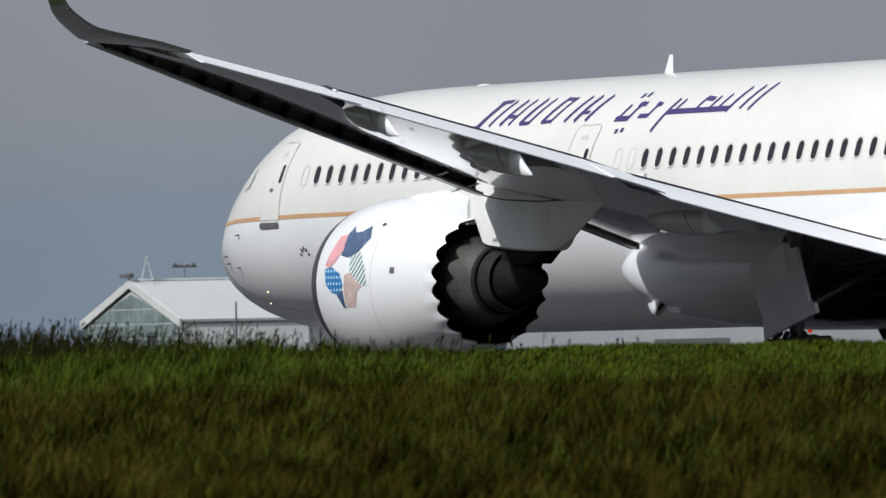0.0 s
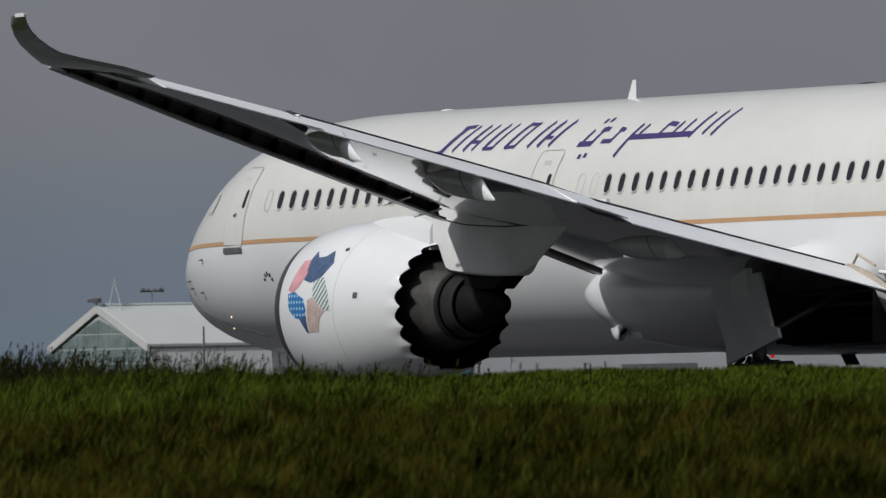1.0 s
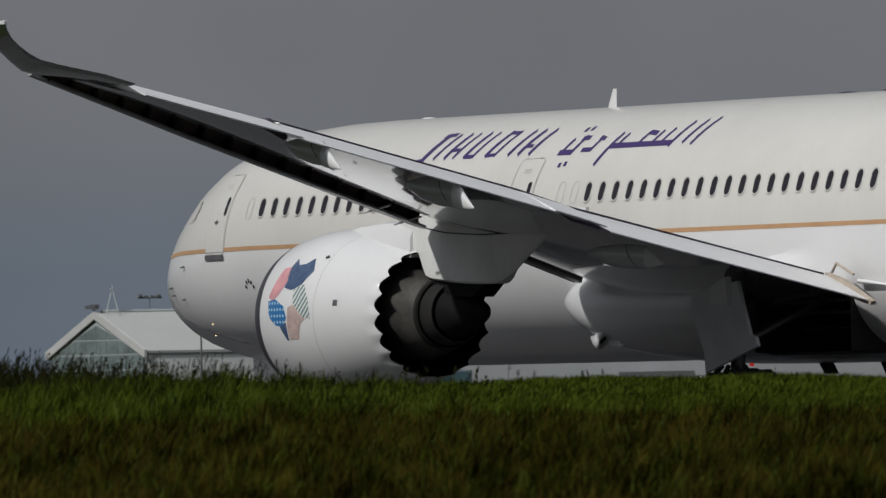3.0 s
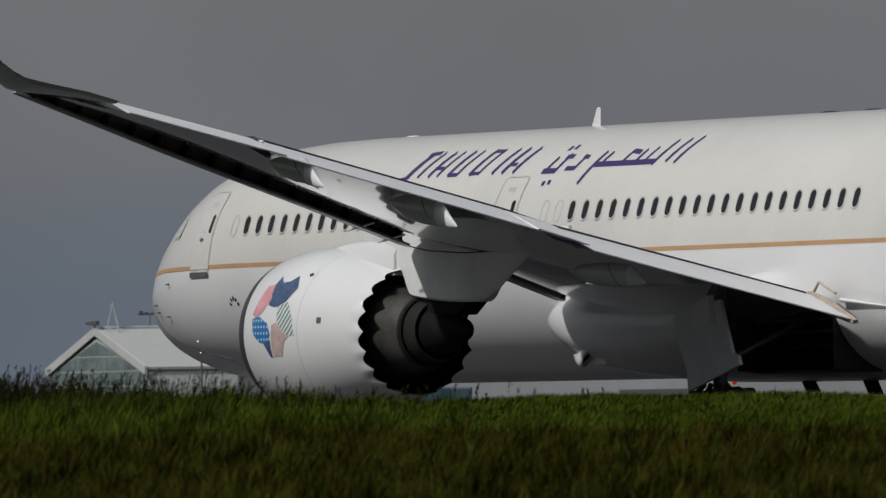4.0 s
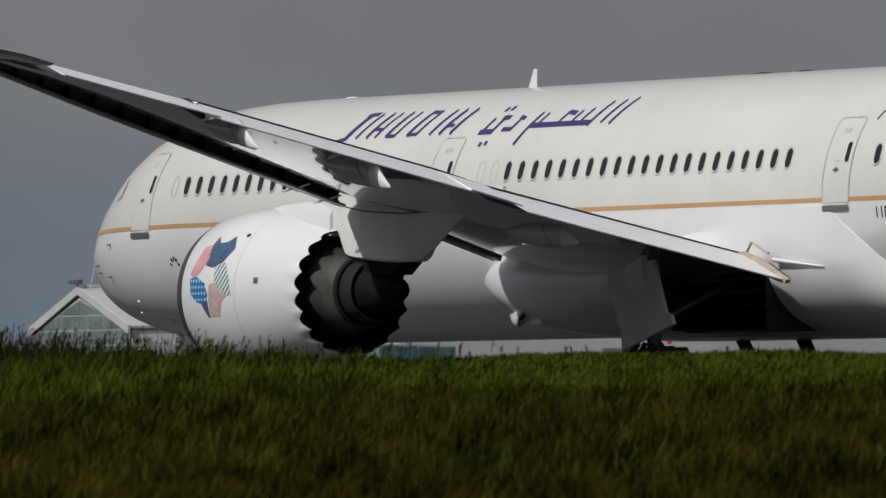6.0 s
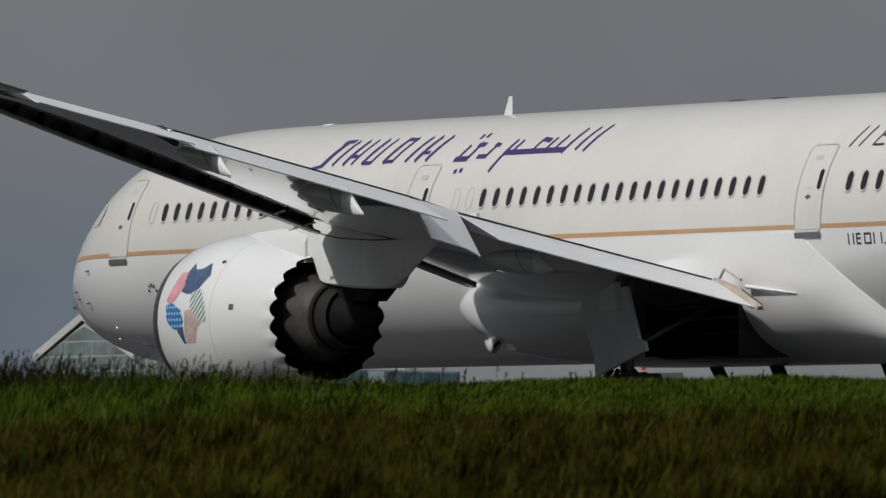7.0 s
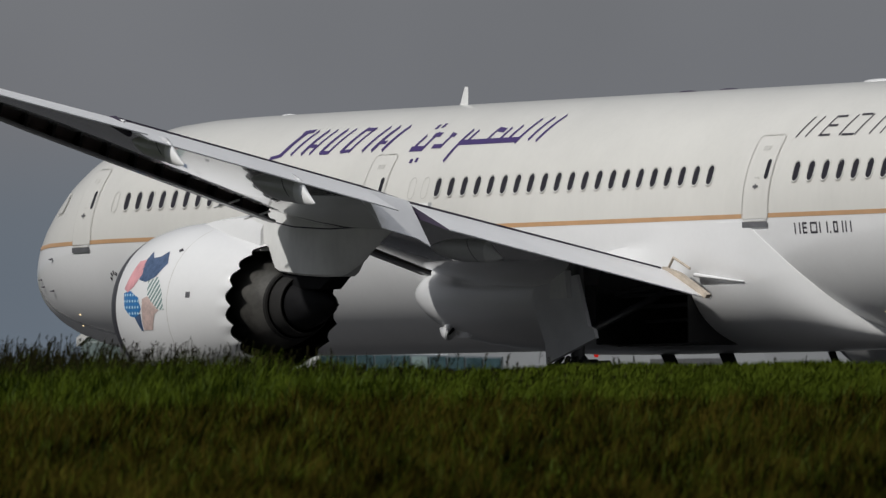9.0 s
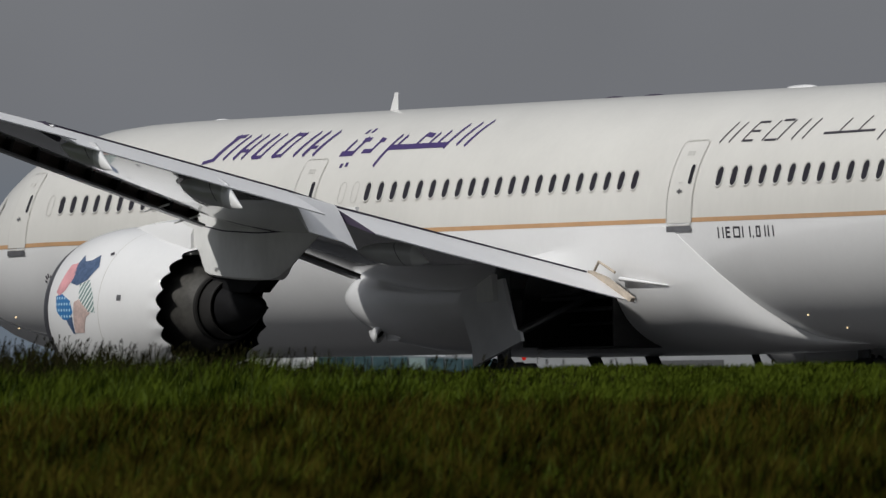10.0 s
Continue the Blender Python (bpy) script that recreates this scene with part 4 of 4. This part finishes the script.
# ---- ground ----
def ground_z(x, y):
    z = np.interp(y, [-60, 0, 58, 70, 95, 118, 125, 131, 150, 168, 180], [-0.55, -0.45, -0.10, 0.12, 0.60, 1.11, 1.23, 1.19, 0.42, 0.02, -0.02])
    z = z + np.clip(-2.0 - x, 0, 9) * 0.008 * np.clip((y - 70) / 45, 0, 1) * np.clip((165 - y) / 30, 0, 1)
    on = np.clip((y - 40) / 30, 0, 1) * np.clip((165 - y) / 30, 0, 1)
    return z + on * (0.030 * np.sin(x * 0.9 + y * 0.17) + 0.025 * np.sin(y * 0.31 + x * 0.21) + 0.02 * np.sin(x * 2.1 - 0.4 * y))


def build_ground():
    xs = np.r_[-4500, -1500, -500, -200, -80, -40, np.linspace(-22, 14, 73), 30, 60, 150, 400, 1500, 4500]
    ys = np.r_[-1500, -300, -60, -20, 0, 20, 40, np.linspace(50, 180, 105), 200, 260, 400, 800, 1500, 4800]
    gx, gy = np.meshgrid(xs, ys)
    gz = ground_z(gx, gy)
    gz[gy > 185] = -0.02
    verts = np.stack([gx, gy, gz], -1).reshape(-1, 3)
    n, m = len(xs), len(ys)
    faces = [(j * n + i, j * n + i + 1, (j + 1) * n + i + 1, (j + 1) * n + i) for j in range(m - 1) for i in range(n - 1)]
    me = bpy.data.meshes.new("ground")
    me.from_pydata(verts.tolist(), [], faces)
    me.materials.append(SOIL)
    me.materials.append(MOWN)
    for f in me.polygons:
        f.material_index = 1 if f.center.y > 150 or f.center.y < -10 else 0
    tagged(new("ground", me), "rough grassy ground rising to a low crest", "ground", kind="structure")


build_ground()

HEADING = 121.855
PATH_0 = Vector((-14.60, 279.42))
AHEAD = Vector((math.cos(radians(HEADING)), math.sin(radians(HEADING))))


def build_taxiway():
    across = Vector((-AHEAD.y, AHEAD.x))
    c = PATH_0 - AHEAD * 30
    bm = bmesh.new()
    rings = []
    for a in np.linspace(-130, 900, 30):
        rings.append([(*(c + AHEAD * a + across * w), z) for w, z in ((-28, -0.15), (-27, -0.004), (27, -0.004), (28, -0.15))])
    loft(rings, closed=False, bm=bm)
    tagged(part("taxiway", bm, TARMAC), "worn grey asphalt taxiway", "taxiway", kind="structure")


build_taxiway()


def blades(name, count, seed, area, height, width, material, lean=0.25):
    """Many bent, tapered blades of grass as one mesh."""
    rng = np.random.default_rng(seed)
    x, y = area(rng, count)
    n = len(x)
    z = ground_z(x, y) - 0.02
    h = height(rng, x, y)
    w = width * rng.uniform(0.6, 1.5, n)
    a = rng.uniform(0, math.tau, n)
    d = np.stack([np.cos(a), np.sin(a)], -1)
    l = (rng.normal(0, lean, (n, 2)) + np.array([0.12, 0.05])) * h[:, None]
    v = np.zeros((n, 5, 3))
    for k, (t, ww) in enumerate(((0, 1), (0, -1), (0.55, 0.8), (0.55, -0.8), (1, 0))):
        v[:, k, 0] = x + d[:, 0] * w * ww / 2 + l[:, 0] * t * t
        v[:, k, 1] = y + d[:, 1] * w * ww / 2 + l[:, 1] * t * t
        v[:, k, 2] = z + h * t * (1 - 0.12 * t)
    base = (np.arange(n) * 5)[:, None]
    tris = np.concatenate([base + np.array(f) for f in ((0, 1, 3), (0, 3, 2), (2, 3, 4))], 1).reshape(-1, 3)
    me = bpy.data.meshes.new(name)
    me.vertices.add(n * 5)
    me.vertices.foreach_set("co", v.ravel())
    me.loops.add(len(tris) * 3)
    me.loops.foreach_set("vertex_index", tris.ravel().astype(np.int32))
    me.polygons.add(len(tris))
    me.polygons.foreach_set("loop_start", np.arange(0, len(tris) * 3, 3, dtype=np.int32))
    me.update(calc_edges=True)
    me.validate()
    me.materials.append(material)
    return new(name, me)


def stalks(name, count, seed, area, height, material):
    """Thin bent stems, each with a loose drooping seed head."""
    rng = np.random.default_rng(seed)
    x, y = area(rng, count)
    n = len(x)
    base = np.stack([x, y, ground_z(x, y) - 0.02], -1)
    h = height(rng, x, y)
    bend = np.concatenate([(rng.normal(0, 0.16, (n, 2)) + np.array([0.10, 0.03])) * h[:, None], np.zeros((n, 1))], 1)

    def at(t):
        return base + bend * t * t + np.array([0, 0, 1.0]) * (h * t * (1 - 0.10 * t))[:, None]

    tris = []
    side_way = np.array([1.0, 0, 0])
    for t0, t1 in ((0.0, 0.5), (0.5, 1.0)):
        a, b = at(t0), at(t1)
        tris += [np.stack([a - side_way * 0.004, a + side_way * 0.004, b], 1)]
    for k in range(7):
        t = 0.70 + 0.045 * k
        root = at(t)
        out = rng.normal(0, 0.014, (n, 3)) + np.array([0.010, 0, 0.045])
        ang = rng.uniform(0, math.tau, n)
        wide = np.stack([np.cos(ang), np.sin(ang), np.zeros(n)], -1) * 0.007
        tris += [np.stack([root, root + out * 0.6 + wide, root + out], 1), np.stack([root, root + out, root + out * 0.6 - wide], 1)]
    v = np.concatenate(tris).reshape(-1, 3)
    me = bpy.data.meshes.new(name)
    me.from_pydata(v.tolist(), [], np.arange(len(v)).reshape(-1, 3).tolist())
    me.materials.append(material)
    return new(name, me)


# dark ramp ends and patches carry shade as well as the grass's own tones
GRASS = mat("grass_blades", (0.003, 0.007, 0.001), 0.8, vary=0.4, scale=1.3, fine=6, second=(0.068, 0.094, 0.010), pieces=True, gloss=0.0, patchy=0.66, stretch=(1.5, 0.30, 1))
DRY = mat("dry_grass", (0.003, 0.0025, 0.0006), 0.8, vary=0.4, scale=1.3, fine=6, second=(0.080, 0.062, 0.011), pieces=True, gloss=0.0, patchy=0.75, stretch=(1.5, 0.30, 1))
TURF = mat("crest_turf", (0.012, 0.020, 0.001), 0.8, vary=0.3, scale=1.3, fine=6, second=(0.078, 0.105, 0.012), pieces=True, gloss=0.0, stretch=(1.5, 0.3, 1))
BLADE = mat("long_green_blades", (0.012, 0.028, 0.003), 0.7, vary=0.3, scale=1.1, fine=5, second=(0.085, 0.120, 0.018), pieces=True, gloss=0.1, patchy=0.45, stretch=(1.5, 0.30, 1))
STALK = mat("dark_seed_stalks", (0.010, 0.011, 0.005), 0.85, vary=0.4, scale=0.5, fine=2, second=(0.026, 0.024, 0.010), pieces=True, gloss=0.0)


def wedge(y0, y1, lo=-4.5, hi=1.5, thin=1.0):
    def area(rng, count):
        y = y0 + (y1 - y0) * rng.uniform(0, 1, count) ** thin
        return y * np.tan(np.radians(rng.uniform(lo, hi, count))), y
    return area


def tufts(x, y):
    """Taller and shorter patches, about half a metre across."""
    return 0.85 + 0.25 * np.sin(5.1 * x + 0.9 * y) * np.sin(0.7 * y - 2.3 * x + 1) + 0.18 * np.sin(11.0 * x - 1.7 * y) + 0.12 * np.sin(23.0 * x + 2.9 * y)


def short(x, y):
    """Shorter turf along the right-hand crest."""
    return 1 - 0.62 * np.clip((y - 100) / 12, 0, 1) * np.clip((x + 5.5) / 3.0, 0, 1)


def crest_left(rng, count):
    y = rng.uniform(116, 127, count)
    az = -4.5 + np.minimum(rng.exponential(0.85, count), 5.5)
    return y * np.tan(np.radians(az)), y


tagged(blades("turf", 90000, 9, wedge(104, 131), lambda r, x, y: r.uniform(0.06, 0.16, len(x)), 0.016, TURF), "short dense green turf on the crest", "grass", kind="stuff")
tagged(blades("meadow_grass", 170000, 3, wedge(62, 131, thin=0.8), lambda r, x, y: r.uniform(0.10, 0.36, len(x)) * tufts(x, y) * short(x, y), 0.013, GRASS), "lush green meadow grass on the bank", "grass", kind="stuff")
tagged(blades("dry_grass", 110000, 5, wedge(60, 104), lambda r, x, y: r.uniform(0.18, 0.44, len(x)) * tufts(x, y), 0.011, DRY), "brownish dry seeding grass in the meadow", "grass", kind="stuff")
tagged(blades("long_blades", 9000, 21, wedge(78, 129), lambda r, x, y: r.uniform(0.20, 0.40, len(x)) * tufts(x, y) * short(x, y), 0.012, BLADE, 0.20), "long pale green blades standing in the meadow", "grass", kind="stuff")
tagged(stalks("seed_stalks", 1500, 7, crest_left, lambda r, x, y: r.uniform(0.20, 0.52, len(x)) * np.clip(0.25 - x / y * 15, 0.3, 1), STALK), "tall dark seeding stalks along the crest", "grass", kind="stuff")


# ---- distant buildings ----
FAR_Y = 1300.0
# glazing lightened and cladding dimmed, with distance haze put into their tones
PANE = mat("green_glazing", (0.10, 0.14, 0.14), 0.3, vary=0.4, scale=0.3, fine=1.2, second=(0.22, 0.275, 0.27))
FRAME = mat("glazing_bars", (0.44, 0.48, 0.48), 0.5, vary=0.1, scale=1)
# flank paint lifted above the cladding, for light the wall should catch
FLANK = mat("white_wall_panels", (0.85, 0.85, 0.85), 0.5, vary=0.04, scale=0.2, fine=1.0)
BLOCK = mat("block_frame_grey", (0.18, 0.21, 0.23), 0.5, vary=0.1, scale=0.5)
CLAD = mat("white_cladding", (0.54, 0.54, 0.53), 0.55, vary=0.06, scale=0.3, fine=2)
ROOF = mat("pale_roof", (0.46, 0.47, 0.45), 0.55, vary=0.05, scale=0.2, fine=1.5)
TEAL = mat("teal_glazing", (0.025, 0.060, 0.075), 0.25, vary=0.5, scale=0.25, fine=0.8, second=(0.08, 0.14, 0.16))
PANE_PALE = mat("pale_blind", (0.25, 0.33, 0.33), 0.4, vary=0.1, scale=0.5)
PALE = mat("pale_panels", (0.36, 0.37, 0.39), 0.6, vary=0.12, scale=0.05, fine=0.6)


def far_x(az):
    return FAR_Y * math.tan(radians(az))


def build_terminal():
    """A gabled hall with a glazed end wall, seen over the crest."""
    hall = new("gabled_hall")
    tagged(hall, "white gabled hall with a green-glazed end wall and pale roof", "building")
    turn = -64.0
    w, ln, eave, apex = 14.5, 34.0, 7.0, 11.35     # half width, length, heights
    x0 = far_x(-3.30)
    hall.matrix_basis = pose(x0, FAR_Y, 0, 0, 0, turn)
    # local: gable in the plane y = 0, building runs to +y; the turn shows its right flank
    def wall_part(nm, pts, th, axis, m, lab=""):
        return part(nm, slab(pts, th, axis), m, hall, lab, smooth=False)
    glass = wall_part("glazed_gable", [(-w, 0, 0), (w, 0, 0), (w, 0, eave - 0.3), (0, 0, apex - 0.5), (-w, 0, eave - 0.3)], 0.2, (0, 1, 0), FRAME, "glazed gable")
    step = 3.2
    for i in range(-5, 5):
        for k in range(0, 7):
            a, b = i * step + 0.09, (i + 1) * step - 0.09
            z0, z1 = k * 1.75 + 0.09, (k + 1) * 1.75 - 0.09
            lim = lambda x: eave - 0.55 + (apex - eave - 0.2) * (1 - abs(x) / w)
            a, b = max(a, -w + 0.2), min(b, w - 0.2)
            if b - a < 0.2 or min(lim(a), lim(b)) < z0 + 0.1 and max(lim(a), lim(b)) < z0 + 0.2:
                continue
            pts = [(a, -0.14, z0), (b, -0.14, z0), (b, -0.14, max(z0 + 0.02, min(z1, lim(b)))), (a, -0.14, max(z0 + 0.02, min(z1, lim(a))))]
            part("pane", slab(pts, 0.05, (0, 1, 0)), PANE, glass, smooth=False)
    for s in (-1, 1):
        pts = [(s * (w + 0.5), -0.3, eave - 0.5), (0, -0.3, apex - 0.15), (0, -0.3, apex + 0.8), (s * (w + 0.5), -0.3, eave + 0.5)]
        wall_part("bargeboard", pts, 0.3, (0, 1, 0), CLAD, "white bargeboard")
        part("roof", slab([(s * (w + 0.2), -0.1, eave + 0.25), (0, -0.1, apex + 0.6), (0, ln, apex + 0.6), (s * (w + 0.2), ln, eave + 0.25)], 0.3, (0, 0, 1)), ROOF, hall, "pale ribbed roof", smooth=False)
        wall_part("side_wall", [(s * w, 0.2, 0), (s * w, ln, 0), (s * w, ln, eave), (s * w, 0.2, eave)], 0.3, (1, 0, 0), FLANK, "white side wall")
        bm = bmesh.new()
        box(bm, (s * (w + 0.22) - 0.06, 0.2, eave - 0.05), (s * (w + 0.22) + 0.06, ln, eave + 0.12))
        part("gutter", bm, SILL, hall)
    bm = bmesh.new()
    rod(bm, (0.2, 0.4, apex + 0.75), (0.2, ln, apex + 0.75), 0.22, n=6)
    part("ridge_rail", bm, FRAME, hall)
    # lattice mast and lamps on the roof
    mast = new("roof_mast")
    tagged(mast, "pale lattice antenna mast on the hall roof", "mast")
    mast.matrix_basis = hall.matrix_basis @ pose(0.8, 1.6, apex + 0.6)
    for k in range(4):
        a = math.tau * k / 4 + 0.4
        bm = bmesh.new()
        rod(bm, (1.1 * math.cos(a), 1.1 * math.sin(a), -0.4), (0.1 * math.cos(a), 0.1 * math.sin(a), 2.6), 0.07, 0.05, 6)
        part("leg", bm, FRAME, mast)
    bm = bmesh.new()
    rod(bm, (0, 0, 2.4), (0, 0, 3.3), 0.06, 0.03, 6)
    rod(bm, (-0.7, 0, 2.7), (0.5, 0, 2.9), 0.05, 0.05, 6)
    part("spike", bm, FRAME, mast)
    bm = bmesh.new()
    box(bm, (-2.2, -0.6, apex + 1.1), (-0.3, -0.2, apex + 1.5))
    box(bm, (-0.4, -0.7, apex + 1.0), (0.9, -0.1, apex + 1.6))
    rod(bm, (0.1, -0.4, apex + 0.6), (0.1, -0.4, apex + 1.3), 0.1)
    tagged(part("roof_lamp", bm, SILL), "dark floodlight on the gable top", "lamp").matrix_basis = hall.matrix_basis
    # far floodlight head on a pole
    bm = bmesh.new()
    x = far_x(-3.03) * (FAR_Y + 60) / FAR_Y
    rod(bm, (x, FAR_Y + 60, -0.02), (x, FAR_Y + 60, 14.0), 0.07, 0.05)
    for d in (-1.1, -0.45, 0.35, 1.1):
        box(bm, (x + d - 0.25, FAR_Y + 59.7, 14.05 + 0.18 * abs(d)), (x + d + 0.25, FAR_Y + 60.3, 14.4 + 0.18 * abs(d)))
    rod(bm, (x - 1.5, FAR_Y + 60, 14.2), (x + 1.5, FAR_Y + 60, 14.2), 0.12)
    tagged(part("floodlight_mast", bm, SILL), "dark floodlight mast far behind the hall", "street lamp")
    bm = bmesh.new()
    x = far_x(-2.77) * (FAR_Y - 90) / FAR_Y
    rod(bm, (x, FAR_Y - 90, -0.02), (x, FAR_Y - 90, 8.8), 0.13, 0.10)
    tagged(part("light_pole", bm, SILL), "plain grey pole before the hall", "pole")


build_terminal()


def build_low_blocks():
    def block(nm, az0, az1, h0, h1, m, lab, y=FAR_Y + 45, depth=14):
        x0, x1 = far_x(az0) * y / FAR_Y, far_x(az1) * y / FAR_Y
        pts = [(x0, y, 0), (x1, y, 0), (x1, y, h1), (x0, y, h0)]
        bm = loft([pts, [(a, b + depth, c) for a, b, c in pts]])
        ob = part(nm, bm, m, smooth=False)
        return tagged(ob, lab, "building"), x0, x1
    ob, x0, x1 = block("white_annex", -2.85, -2.33, 5.3, 5.2, FLANK, "white windowless annex beside the hall", FAR_Y - 6, 6)
    ob, x0, x1 = block("glazed_block", -2.326, -1.396, 5.4, 4.5, BLOCK, "long low block with teal glazing", FAR_Y - 8, 10)
    n = 10
    for k in range(n):
        a, b = x0 + (x1 - x0) * (k + 0.06) / n, x0 + (x1 - x0) * (k + 0.94) / n
        t = (k + 0.5) / n
        top = 5.2 - 0.9 * t
        part("pane", slab([(a, FAR_Y - 8.1, 0.4), (b, FAR_Y - 8.1, 0.4), (b, FAR_Y - 8.1, top), (a, FAR_Y - 8.1, top)], 0.12, (0, 1, 0)), TEAL if k != 5 else PANE_PALE, ob, smooth=False)
    block("pale_shed", -2.0, -0.46, 5.6, 5.5, PALE, "long pale grey shed", FAR_Y + 120)
    block("pale_shed", -0.46, -0.05, 5.8, 5.7, PALE, "low pale shed at the apron edge", FAR_Y + 118)
    block("pale_shed", -0.05, 1.4, 5.3, 5.2, PALE, "long pale grey shed", FAR_Y + 150)
    block("grey_kiosk", -0.635, -0.245, 3.95, 3.95, SILL, "low dark grey kiosk", FAR_Y - 20, 6)


build_low_blocks()


# ---- what moves ----
def motions():
    # seconds, metres gone along the taxiway, degrees turned
    rolled = [
        (0, -2.66, -0.04), (0.5, -2.58, -0.04), (1, -2.45, -0.04), (1.5, -2.30, -0.04), (2, -2.13, -0.04), (2.5, -1.93, -0.03), (2.7, -1.84, -0.03),
        (3.2, -1.52, -0.01), (3.8, -1.06, 0.01), (4, -0.90, 0.02), (4.5, -0.49, 0.03), (5, 0.01, 0.05), (5.2, 0.22, 0.05), (5.8, 0.95, 0.055),
        (6.3, 1.60, 0.06), (6.5, 1.86, 0.06), (7, 2.56, 0.07), (7.5, 3.39, 0.09), (8, 4.35, 0.12), (8.5, 5.41, 0.15), (9, 6.64, 0.20), (9.5, 8.11, 0.27), (10, 9.88, 0.33),
    ]
    rows = []
    for t, d, turn in rolled:
        a = radians(HEADING + turn)
        p = PATH_0 + AHEAD * (d - 25) + 25 * Vector((math.cos(a), math.sin(a)))
        rows.append((t, pose(p.x, p.y, 0, 0, 0, HEADING + turn)))
    walk(airliner, rows)
    for key in ("inboard_flap", "outboard_flap"):
        ob, m = panels_left[key]
        walk(ob, [(t, m @ pose(0, 0, 0, 0, -a, 0)) for t, a in ((0, 18), (5.2, 18), (8, 20.5), (10, 20.5))])
    ob, m = panels_left["flaperon"]
    walk(ob, [(t, m @ pose(0, 0, 0, 0, -a, 0)) for t, a in ((0, 17), (6.3, 17), (6.5, 22), (6.8, 36), (7.0, 42), (7.6, 43), (10, 43))])


motions()
